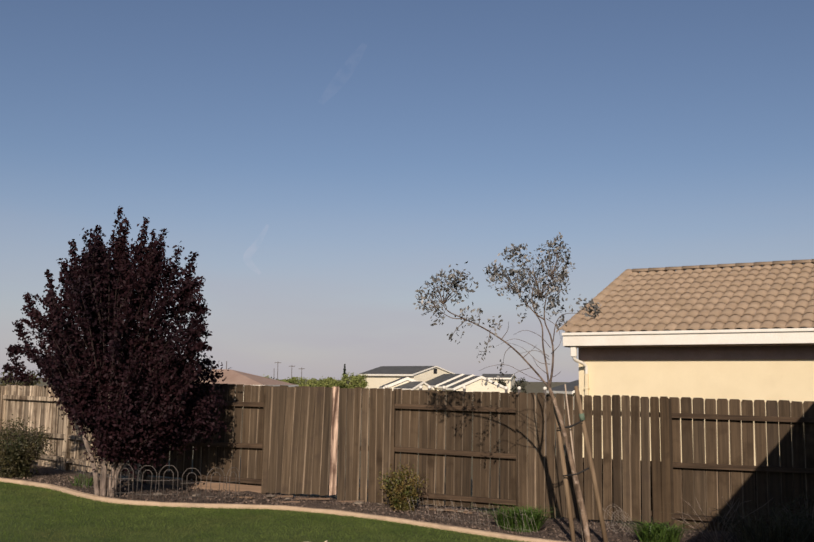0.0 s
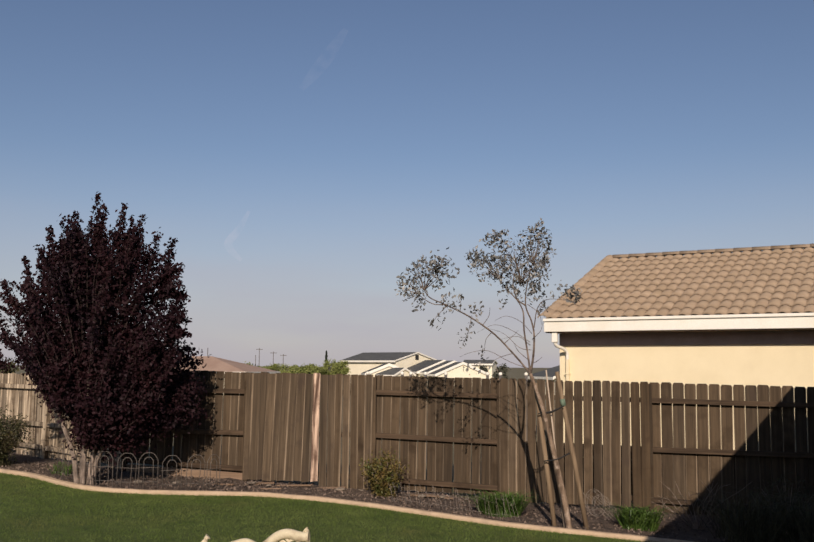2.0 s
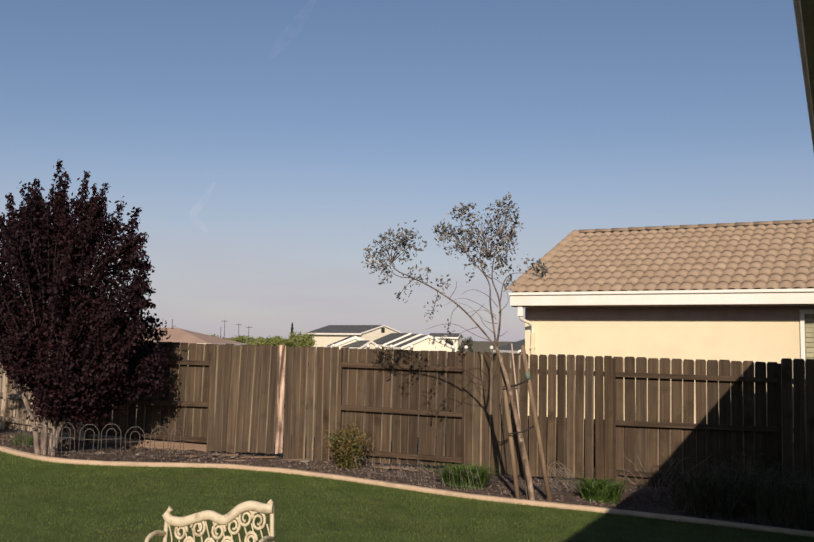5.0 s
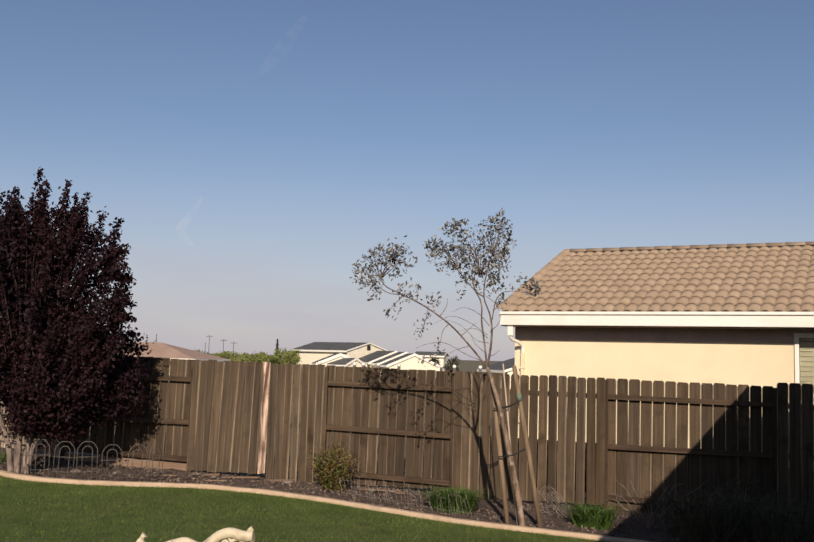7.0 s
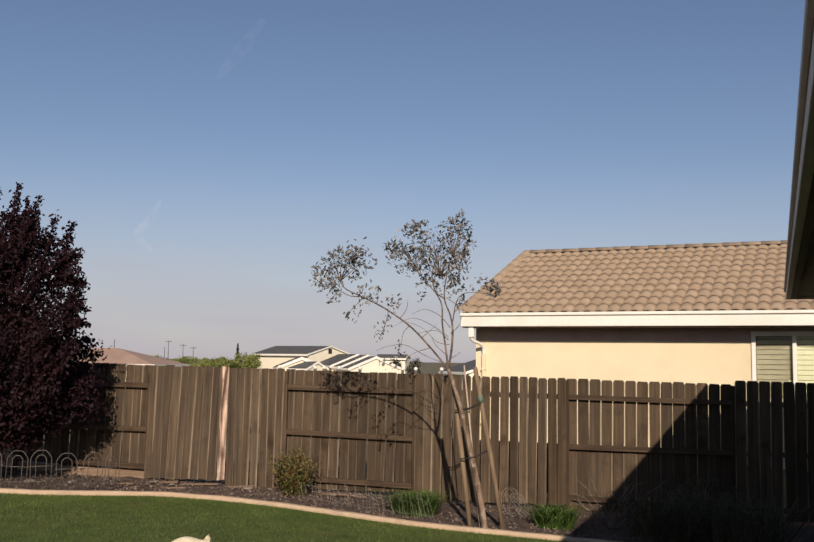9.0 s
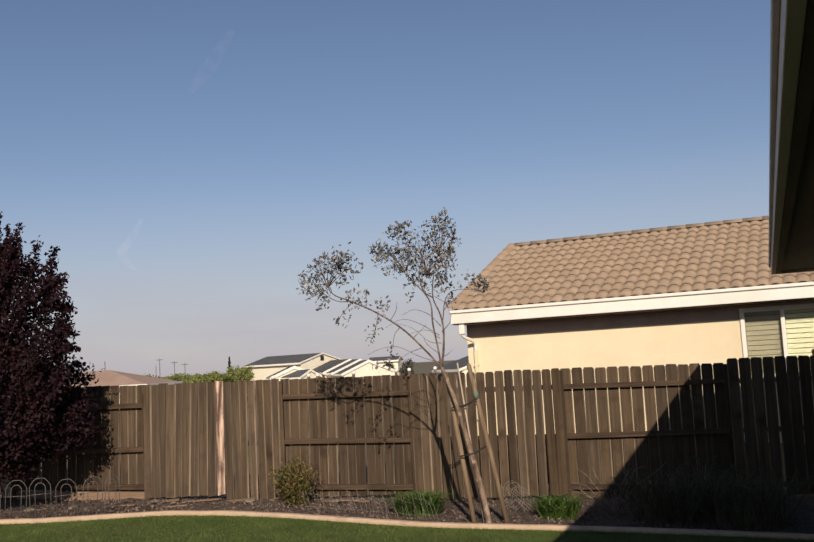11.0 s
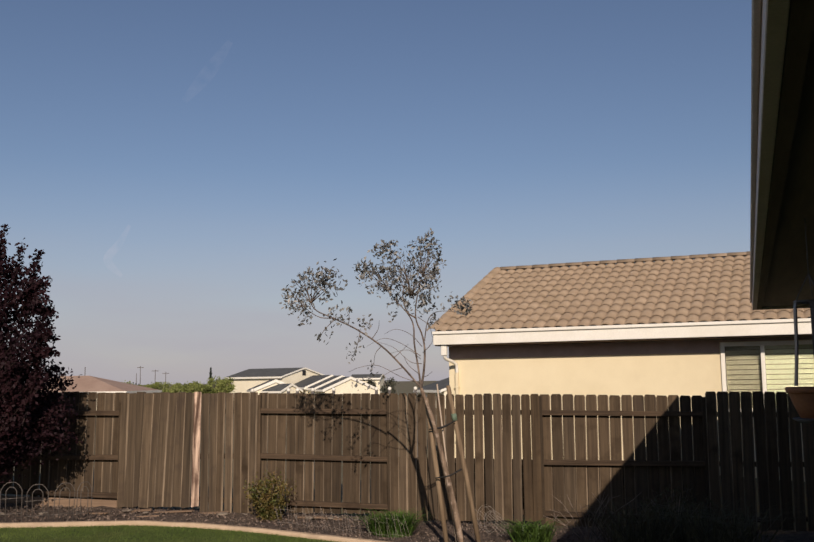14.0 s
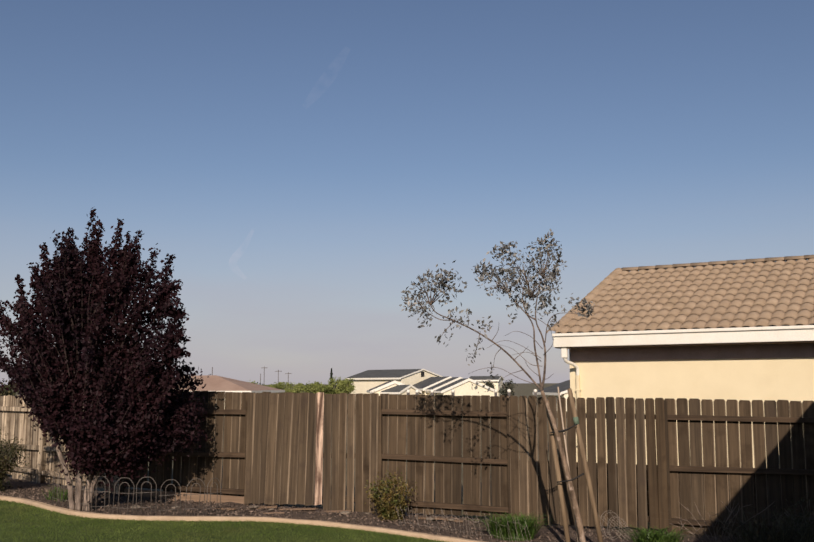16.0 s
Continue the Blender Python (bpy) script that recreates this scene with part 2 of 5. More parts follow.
M_IRON = surf("dull_wire_metal", (0.085, 0.072, 0.060), (0.15, 0.13, 0.11), 20, 0.6, 0.1, 60)
M_WIRE = surf("pale_galvanised_wire", (0.20, 0.17, 0.14), (0.30, 0.26, 0.22), 20, 0.6, 0.05, 60)
M_TIE = surf("black_rubber_tie", (0.015, 0.014, 0.013), (0.03, 0.028, 0.026), 20, 0.6, 0.1, 60)
M_TAPE = surf("faded_green_tape", (0.10, 0.15, 0.10), (0.15, 0.20, 0.14), 20, 0.7, 0.1, 60)
M_CLAY = surf("terracotta_clay", (0.30, 0.115, 0.05), (0.40, 0.17, 0.08), 8, 0.8, 0.2, 70, stain=(0.24, 0.12, 0.07), stain_scale=6)
M_STRAPMETAL = surf("dark_strap_metal", (0.10, 0.085, 0.085), (0.16, 0.14, 0.14), 12, 0.45, 0.1, 60, spec=0.5)
M_BENCH = surf("aged_white_cast_iron", (0.54, 0.47, 0.31), (0.62, 0.55, 0.38), 14, 0.55, 0.3, 80, stain=(0.30, 0.22, 0.14), stain_scale=9)
M_ROOFDARK = surf("charcoal_shingle", (0.075, 0.078, 0.075), (0.11, 0.112, 0.105), 1.5, 0.9, 0.2, 12)
M_FARWALL = surf("far_cream_wall", (0.80, 0.735, 0.55), (0.84, 0.78, 0.60), 0.8, 0.9, 0.1, 8)
M_FARTILE = surf("far_tan_tile", (0.33, 0.225, 0.165), (0.39, 0.275, 0.205), 0.8, 0.9, 0.2, 10)
M_POLE = surf("grey_pole_wood", (0.10, 0.09, 0.085), (0.15, 0.14, 0.13), 2, 0.9, 0.1, 10)
M_DARKGLASS = surf("dark_vent_opening", (0.02, 0.02, 0.02), (0.04, 0.038, 0.035), 2, 0.4, 0.0, 10)


def glass_material():
    m = bpy.data.materials.new("window_glass")
    m.use_nodes = True
    b = m.node_tree.nodes["Principled BSDF"]
    b.inputs["Base Color"].default_value = (0.9, 0.95, 0.92, 1)
    b.inputs["Transmission Weight"].default_value = 1.0
    b.inputs["Roughness"].default_value = 0.02
    b.inputs["IOR"].default_value = 1.2
    return m


M_GLASS = glass_material()


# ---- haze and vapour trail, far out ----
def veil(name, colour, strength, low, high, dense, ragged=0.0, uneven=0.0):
    """Haze painted as a glow that thins with height."""
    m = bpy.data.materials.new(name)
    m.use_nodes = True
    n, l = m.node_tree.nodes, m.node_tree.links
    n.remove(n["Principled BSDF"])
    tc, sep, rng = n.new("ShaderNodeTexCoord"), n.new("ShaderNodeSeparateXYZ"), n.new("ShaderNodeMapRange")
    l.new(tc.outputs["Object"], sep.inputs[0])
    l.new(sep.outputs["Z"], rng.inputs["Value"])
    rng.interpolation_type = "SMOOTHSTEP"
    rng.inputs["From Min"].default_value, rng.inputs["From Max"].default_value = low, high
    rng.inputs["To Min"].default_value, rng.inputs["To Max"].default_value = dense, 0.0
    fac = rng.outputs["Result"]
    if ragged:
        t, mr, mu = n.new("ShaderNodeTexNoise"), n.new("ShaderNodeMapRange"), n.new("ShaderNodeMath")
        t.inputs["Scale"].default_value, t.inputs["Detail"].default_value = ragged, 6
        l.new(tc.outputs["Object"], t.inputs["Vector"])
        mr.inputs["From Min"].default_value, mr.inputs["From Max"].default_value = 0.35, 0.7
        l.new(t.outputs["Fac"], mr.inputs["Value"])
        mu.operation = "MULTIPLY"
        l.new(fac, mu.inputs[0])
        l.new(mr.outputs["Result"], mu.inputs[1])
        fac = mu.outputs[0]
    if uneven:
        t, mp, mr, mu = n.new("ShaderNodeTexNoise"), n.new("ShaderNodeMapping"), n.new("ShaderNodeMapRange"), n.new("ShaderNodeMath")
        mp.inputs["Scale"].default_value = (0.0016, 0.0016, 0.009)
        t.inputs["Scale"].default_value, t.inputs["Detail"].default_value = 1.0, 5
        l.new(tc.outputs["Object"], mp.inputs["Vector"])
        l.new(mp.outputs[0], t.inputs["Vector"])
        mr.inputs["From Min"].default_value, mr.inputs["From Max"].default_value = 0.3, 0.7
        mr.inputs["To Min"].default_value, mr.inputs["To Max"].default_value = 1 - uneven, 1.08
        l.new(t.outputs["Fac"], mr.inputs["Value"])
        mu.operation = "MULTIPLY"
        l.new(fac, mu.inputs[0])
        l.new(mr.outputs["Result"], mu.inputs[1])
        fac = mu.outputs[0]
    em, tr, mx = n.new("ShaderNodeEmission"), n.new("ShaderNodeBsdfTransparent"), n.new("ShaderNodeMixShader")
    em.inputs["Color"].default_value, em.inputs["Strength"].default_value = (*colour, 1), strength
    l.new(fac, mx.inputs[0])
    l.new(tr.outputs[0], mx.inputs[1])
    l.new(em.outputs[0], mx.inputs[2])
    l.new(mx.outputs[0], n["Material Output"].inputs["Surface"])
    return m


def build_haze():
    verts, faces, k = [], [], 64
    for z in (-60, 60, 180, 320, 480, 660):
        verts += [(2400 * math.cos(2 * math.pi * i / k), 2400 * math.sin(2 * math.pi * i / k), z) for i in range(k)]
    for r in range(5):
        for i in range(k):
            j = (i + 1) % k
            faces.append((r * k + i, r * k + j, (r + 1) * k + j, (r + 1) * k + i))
    # Glowing ring added to brighten the low sky like haze.
    ob = part("backdrop_haze", mesh_of("backdrop_haze", verts, faces, True), veil("horizon_haze_glow", (0.446, 0.448, 0.488), 1.0, -20.0, 590.0, 0.86, 0.0, 0.3))
    tagged(ob, "glowing backdrop ring painted as pale grey haze above the horizon", "backdrop", kind="structure")
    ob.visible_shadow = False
    for trail, wide, dense in (([(-17.7, 10.0), (-18.3, 8.84), (-18.9, 8.0), (-18.72, 7.44), (-18.1, 6.83)], 11.0, 0.22), ([(-11.8, 21.1), (-13.17, 19.26), (-14.6, 17.6)], 18.0, 0.07)):
        pts = spline([(2200 * math.tan(radians(a)), 2200, 2200 * math.tan(radians(e))) for a, e in trail], 8)
        bm, prev = bmesh.new(), None
        for i, p in enumerate(pts):
            d = (pts[min(i + 1, len(pts) - 1)] - pts[max(i - 1, 0)]).normalized()
            o = Vector((-d.z, 0, d.x)) * wide * (0.35 + 0.65 * math.sin(math.pi * (i + 0.5) / len(pts)))
            ring = [bm.verts.new(p + o), bm.verts.new(p - o)]
            if prev:
                bm.faces.new((prev[0], ring[0], ring[1], prev[1]))
            prev = ring
        c = part("backdrop_trail", bm, veil("thin_vapour", (0.62, 0.63, 0.68), 1.0, 3000.0, 4000.0, dense, 0.03))
        tagged(c, "faint curved vapour trail in the sky", "backdrop", kind="structure")
        c.visible_shadow = False


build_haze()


# ---- ground ----
def lie(x, y=0.0):
    """Height of the yard: it falls to the right, and rises towards the house."""
    z = -0.02 - 0.052 * max(-9.0, min(8.0, x))
    t = max(0.0, min(1.0, (-y - 10.0) / 4.8))
    return z + (0.62 - z) * t * t * (3 - 2 * t)


def curb_line():
    pts = [(-11.5, -0.2), (-9.2, -0.75), (-7.14, -1.06), (-6.0, -1.38), (-5.17, -1.90), (-4.39, -2.28), (-3.6, -2.22), (-2.75, -1.92), (-1.9, -1.55),
           (-1.2, -1.47), (-0.5, -1.52), (0.43, -1.76), (1.33, -2.09), (2.19, -2.41), (2.99, -2.60), (3.8, -2.70), (4.6, -2.80), (6.2, -3.1), (9.0, -3.7), (12.5, -4.2)]
    return [(p.x, p.y) for p in spline([(x, y, 0) for x, y in pts], 10)]


CURB = curb_line()
CX, CY = np.array([p[0] for p in CURB]), np.array([p[1] for p in CURB])


def curb_y(x):
    return float(np.interp(x, CX, CY))


def build_ground():
    xs = [-3000, -800, -250, -90, -40, -22] + [-14 + 0.5 * i for i in range(57)] + [22, 40, 90, 250, 800, 3000]
    ys = [-600, -150, -60, -34] + [-24 + 0.5 * i for i in range(53)] + [4, 6, 10, 20, 45, 100, 250, 800, 3000]
    verts, faces = [], []
    for y in ys:
        for x in xs:
            z = lie(x, y) if y < 2.6 else lie(x, y) * max(0.0, 1 - (y - 2.5) / 20) - 0.25 * min(1, (y - 2.5) / 20)
            # the neighbour's lot lies higher than the yard
            lot = max(0.0, min(1.0, (y - 0.4) / 2.4)) * max(0.0, min(1.0, (x - 0.5) / 2.0)) * max(0.0, min(1.0, (45 - y) / 20))
            z += lot * (0.43 - z)
            verts.append((x, y, z - 0.012))
    w = len(xs)
    for j in range(len(ys) - 1):
        for i in range(w - 1):
            faces.append((j * w + i, j * w + i + 1, (j + 1) * w + i + 1, (j + 1) * w + i))
    g = part("ground", mesh_of("ground", verts, faces, True), M_GROUND)
    tagged(g, "dry open ground reaching the hazy horizon", "ground", kind="structure")
    # lawn sheet, from the edging back towards the house
    verts, faces = [], []
    cols, rows = len(CURB), 26
    for i, (x, y) in enumerate(CURB):
        for k in range(rows):
            yy = (y - 0.05) + (-17.6 - y) * (k / (rows - 1)) ** 1.3
            verts.append((x, yy, lie(x, yy) + 0.004))
    for i in range(cols - 1):
        for k in range(rows - 1):
            faces.append((i * rows + k, i * rows + k + 1, (i + 1) * rows + k + 1, (i + 1) * rows + k))
    lawn = part("lawn", mesh_of("lawn", verts, faces, True), M_LAWN)
    tagged(lawn, "mown green lawn with a few yellowed patches", "lawn", kind="structure")
    # planting bed between edging and fence
    verts, faces = [], []
    rows = 14
    for i, (x, y) in enumerate(CURB):
        back = 0.25 if x > -4.9 else 0.25 + (-4.9 - x) * 0.45
        for k in range(rows):
            yy = y + (back - y) * k / (rows - 1)
            lump = 0.045 * noise.noise((x * 1.7, yy * 1.7, 2.0)) + 0.03 * noise.noise((x * 6, yy * 6, 5.0))
            verts.append((x, yy, lie(x, yy) + 0.03 + (lump if 0 < k else -0.02)))
    for i in range(cols - 1):
        for k in range(rows - 1):
            faces.append((i * rows + k, (i + 1) * rows + k, (i + 1) * rows + k + 1, i * rows + k + 1))
    bed = part("planting_bed", mesh_of("planting_bed", verts, faces, True), M_MULCH)
    tagged(bed, "planting bed of dark bark mulch and bare soil", "planting bed", kind="structure")


build_ground()


def build_curb():
    prof = [(-0.075, -0.06), (-0.075, 0.042), (-0.045, 0.068), (0.045, 0.068), (0.075, 0.042), (0.075, -0.06)]
    bm, prev = bmesh.new(), None
    for i, (x, y) in enumerate(CURB):
        a, b = CURB[max(i - 1, 0)], CURB[min(i + 1, len(CURB) - 1)]
        d = Vector((b[0] - a[0], b[1] - a[1], 0)).normalized()
        nrm = Vector((-d.y, d.x, 0))
        wob = 0.008 * noise.noise((x * 2.2, 3.1, 0))
        ring = [bm.verts.new(Vector((x, y, lie(x, y) + h + wob)) + o * nrm) for o, h in prof]
        if prev:
            for k in range(len(prof) - 1):
                bm.faces.new((prev[k], ring[k], ring[k + 1], prev[k + 1])).smooth = False
        prev = ring
    c = part("lawn_edging", bm, M_CURB)
    tagged(c, "tan poured concrete edging curving round the lawn", "edging", kind="structure")


build_curb()

# ---- wooden fence ----
FENCE_TOP = lambda x: 2.125 - 0.0185 * x
RAIL_UP = lambda x: float(np.interp(x, (-4.9, -2.45, 0.0, 2.33, 5.05, 7.9, 14.8), (1.795, 1.762, 1.768, 1.715, 1.668, 1.60, 1.47)))
RAIL_MID = lambda x: float(np.interp(x, (-4.9, -2.45, 0.0, 2.33, 5.05, 7.9, 14.8), (1.01, 0.985, 0.975, 0.880, 0.800, 0.735, 0.60)))


def picket_mesh(width, length, ear, seed):
    """One dog-eared board, its top at z = 0, with slightly uneven edges."""
    rnd = random.Random(seed)
    h, bm = width / 2, bmesh.new()
    j = lambda a: rnd.uniform(-a, a)
    outline = [(-h + j(0.002), -length + j(0.012)), (h + j(0.002), -length + j(0.012)), (h + j(0.002), -length / 2), (h + j(0.002), -ear + j(0.006)),
               (h - ear * 0.62 + j(0.006), j(0.006)), (-h + ear * 0.62 + j(0.006), j(0.006)), (-h + j(0.002), -ear + j(0.006)), (-h + j(0.002), -length / 2)]
    thin, wide = rnd.uniform(0.004, 0.010), rnd.uniform(0.010, 0.030)
    inner = [((x + thin if x < 0 else x - wide) if abs(x) > h * 0.8 else x, z) for x, z in outline]
    back = [bm.verts.new((x, 0.010, z)) for x, z in outline]
    edge = [bm.verts.new((x, -0.003, z)) for x, z in outline]
    front = [bm.verts.new((x, -0.011, z)) for x, z in inner]
    bm.faces.new(front)
    bm.faces.new(back[::-1])
    for i in range(8):
        j = (i + 1) % 8
        bm.faces.new((edge[j], edge[i], back[i], back[j]))
        if i in (1, 2, 6, 7):
            bm.faces.new((front[j], front[i], edge[i], edge[j])).material_index = 1
        else:
            bm.faces.new((front[j], front[i], edge[i], edge[j]))
    me = bpy.data.meshes.new("picket")
    bm.to_mesh(me)
    bm.free()
    return me


PICKETS = {}


def picket(fence, x, y, top, length, width, material, ear, rnd, twist=1.5, slant=0.0):
    key = (round(length, 1), round(width / 0.004) * 0.004, material.name, ear, rnd.randrange(3))
    if key not in PICKETS:
        PICKETS[key] = picket_mesh(key[1], key[0], ear, hash(key[4]) + int(key[0] * 10))
        PICKETS[key].materials.append(material)
        PICKETS[key].materials.append(M_WORN if material in (M_WOOD, M_WOOD_GREY) else material)
    tilt = rnd.uniform(-0.5, 0.5) + slant
    return part("picket", PICKETS[key], None, fence, "", pose(x, y + rnd.uniform(-0.003, 0.003), top + rnd.uniform(-0.012, 0.012), rnd.uniform(-0.3, 0.3), tilt, rnd.uniform(-twist, twist)))


def run_fence(name, label, panels, base, rz, wood, top, rail, ground, seed, middle=None):
    """A run of panels: (x0, x1, side, gap, width, ear, kickboard)."""
    fence = empty(name, base, rz)
    tagged(fence, label, "fence")
    rnd = random.Random(seed)
    for x0, x1, side, gap, width, ear, kick in panels:
        face = side == "boards"
        count = max(1, round((x1 - x0 + (0.05 if face else -0.05)) / (width + gap)))
        pitch = (x1 - x0) / count
        for i in range(count):
            x = x0 + (i + 0.5) * pitch
            mat, slant = wood, 0.7 if x < 2.3 else 0.25
            if name == "fence" and x0 == -2.445:
                mat = M_WOOD_PALE if abs(x + 1.10) < 0.078 else (M_WOOD_GREY if x < -0.75 or rnd.random() < 0.3 else wood)
                slant = 0.6 + 2.4 * max(0.0, 1 - abs(x + 1.62) / 0.75)
            elif name == "fence" and wood is M_WOOD:
                mat = M_WOOD_WARM if 4.66 < x < 5.0 else (M_WOOD_GREY if rnd.random() < 0.25 else wood)
            picket(fence, x, (-0.062 if face else 0.062) - (0.012 * (i % 2) if 1.5 < slant else 0.0), top(x), top(x) - ground(x) - (0.16 if kick else 0.06), pitch - (gap if gap < 0.01 else rnd.choice((0.004, 0.009, 0.012, 0.015))) + (0.03 if 1.5 < slant else 0.0), mat, ear, rnd, 5.0 if name == "fence" and x0 == -2.445 else 2.6, slant)
        drop = (0.0, 0.825, 1.63)
        for dz in drop:
            bm = bmesh.new()
            box(bm, (x0 + 0.012, 0.005 if face else -0.032, 0.0), (x1 + 0.01, 0.05, 0.088), 0.004)
            for v in bm.verts:
                v.co.z += (rail(v.co.x) if dz == 0 else (middle(v.co.x) if middle else rail(v.co.x) - dz) if dz < 1 else ground(v.co.x) + 0.20) + 0.012 * noise.noise((v.co.x, dz, seed))
            part("rail", bm, M_RAIL if wood is M_WOOD else wood, fence)
        if kick:
            bm = bmesh.new()
            box(bm, (x0 + 0.02, -0.03, 0.0), (x1 - 0.02, 0.01, 0.19), 0.004)
            for v in bm.verts:
                v.co.z += ground(v.co.x) - 0.02
            part("kickboard", bm, M_KICK, fence)
        bm = bmesh.new()
        g = ground(x0) - 0.3
        box(bm, (x0 - 0.045, -0.05, g), (x0 + 0.045, 0.05, top(x0) - 0.03), 0.006)
        part("post", bm, wood, fence)
    return fence


def build_fences():
    T, G = 0.004, 0.015
    panels = [
        (-4.85, -2.445, "rails", T, 0.150, 0.014, True),
        (-2.445, 0.0, "boards", T, 0.146, 0.013, False),
        (0.0, 2.33, "rails", T, 0.158, 0.014, False),
        (2.33, 5.0, "boards", G, 0.160, 0.036, False),
        (5.0, 7.92, "rails", G, 0.187, 0.040, False),
        (7.92, 10.2, "boards", G, 0.195, 0.042, False),
        (10.2, 12.4, "rails", G, 0.187, 0.040, False),
        (12.4, 14.8, "boards", G, 0.187, 0.040, False),
    ]
    top = lambda x: FENCE_TOP(x) + (0.06 if x > 7.92 else 0)
    main = run_fence("fence", "weathered brown dog-eared wooden fence with alternating panels", panels, (0, 0, 0), 0, M_WOOD, top, RAIL_UP, lambda x: lie(x), 3, RAIL_MID)
    # Unseen boards added behind the pickets so the lower gaps stay dark.
    for x0, x1 in ((2.36, 4.98), (5.04, 7.88)):
        for k in range(4):
            bm = bmesh.new()
            box(bm, (x0, 0.084 + 0.002 * (k % 2), 0.0), (x1, 0.104, 0.202), 0.004)
            for v in bm.verts:
                v.co.z += RAIL_MID(v.co.x) - 0.16 - 0.207 * k
            part("retaining_board", bm, M_RAIL, main)
    # the run that bends away beyond the plum tree, in its own axes
    ang = math.atan2(1.9, -4.22)
    step = 2.315
    left = [(-9.26, -6.945, "boards", T, 0.134, 0.024, False), (-6.945, -4.63, "boards", T, 0.134, 0.024, False),
            (-4.63, -2.315, "rails", T, 0.134, 0.022, False), (-2.315, 0.0, "rails", T, 0.134, 0.022, False)]
    base = (-4.9, 0.0, 0.0)
    gl = lambda s: lie(-4.9 + s * 0.91)
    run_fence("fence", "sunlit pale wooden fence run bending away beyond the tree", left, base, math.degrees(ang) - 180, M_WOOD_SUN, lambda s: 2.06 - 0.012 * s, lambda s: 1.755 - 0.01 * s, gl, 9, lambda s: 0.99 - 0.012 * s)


build_fences()

# ---- neighbour's house ----
HA = radians(22.0)
HE, HN = Vector((math.cos(HA), -math.sin(HA), 0)), Vector((math.sin(HA), math.cos(HA), 0))
HC = Vector((3.217, 4.674, -0.339))
PITCH, DEPTH, EAVE = 0.376, 4.68, 3.33
HLEN = 10.2


def build_neighbour():
    house = empty("neighbor_house", HC, -22.0)
    tagged(house, "cream stucco house with tan tile roof behind the fence", "house")
    # walls, local x along the eave, y away from the yard
    bm = bmesh.new()
    wx0, wx1, wy0, wy1, wt = 0.12, HLEN - 0.4, 0.55, 2 * DEPTH - 0.55, 3.05
    win = (5.60, 7.79, 1.75, 2.93)
    gx, gz = (wx0, win[0], win[1], wx1), (-0.5, win[2], win[3], wt)
    grid = [[[bm.verts.new((x, y, z)) for z in gz] for x in gx] for y in (wy0, wy0 + 0.16)]
    f, k = grid
    for i in range(3):
        for j in range(3):
            if (i, j) != (1, 1):
                bm.faces.new((f[i][j], f[i + 1][j], f[i + 1][j + 1], f[i][j + 1]))
                bm.faces.new((k[i][j], k[i][j + 1], k[i + 1][j + 1], k[i + 1][j]))
    rim = [(0, 0), (1, 0), (2, 0), (3, 0), (3, 1), (3, 2), (3, 3), (2, 3), (1, 3), (0, 3), (0, 2), (0, 1)]
    for loop in (rim, [(1, 1), (1, 2), (2, 2), (2, 1)]):
        for (a, c), (d, e) in zip(loop, loop[1:] + loop[:1]):
            bm.faces.new((f[a][c], k[a][c], k[d][e], f[d][e]))
    bmesh.ops.recalc_face_normals(bm, faces=bm.faces)
    part("wall", bm, M_STUCCO, house)
    bm = bmesh.new()
    box(bm, (wx0, wy1 - 0.16, -0.5), (wx1, wy1, wt))
    part("wall", bm, M_STUCCO, house)
    for x in (wx0, wx1 - 0.16):
        bm = bmesh.new()
        peak = wt + PITCH * (DEPTH - wy0) - 0.05
        a = [bm.verts.new((x, y, z)) for y, z in ((wy0 + 0.16, -0.5), (wy1 - 0.16, -0.5), (wy1 - 0.16, wt), (DEPTH, peak), (wy0 + 0.16, wt))]
        b = [bm.verts.new((x + 0.16, v.co.y, v.co.z)) for v in a]
        bm.faces.new(a[::-1]); bm.faces.new(b)
        for i in range(5):
            bm.faces.new((a[i], a[(i + 1) % 5], b[(i + 1) % 5], b[i]))
        part("wall", bm, M_STUCCO, house)
    # roof deck
    for name, s in (("roof_deck", 1), ("roof_deck", -1)):
        bm = bmesh.new()
        y0 = 0.03 if s > 0 else 2 * DEPTH - 0.03
        q = [(-0.02, y0, EAVE - 0.03), (HLEN, y0, EAVE - 0.03), (HLEN, DEPTH, EAVE + PITCH * DEPTH - 0.03), (-0.02, DEPTH, EAVE + PITCH * DEPTH - 0.03)]
        a = [bm.verts.new(p) for p in q]
        b = [bm.verts.new((x, y, z - 0.05)) for x, y, z in q]
        bm.faces.new(a); bm.faces.new(b[::-1])
        for i in range(4):
            bm.faces.new((a[i], b[i], b[(i + 1) % 4], a[(i + 1) % 4]))
        bmesh.ops.recalc_face_normals(bm, faces=bm.faces)
        part(name, bm, M_UNDER if s > 0 else M_TILE, house)
    bm = bmesh.new()
    box(bm, (0.0, 0.05, 3.06), (HLEN - 0.02, 0.545, 3.085))
    part("soffit", bm, M_SOFFIT, house)
    # Strip added on the wall to deepen the shadow under the eave.
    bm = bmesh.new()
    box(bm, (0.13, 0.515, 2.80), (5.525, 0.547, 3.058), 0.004)
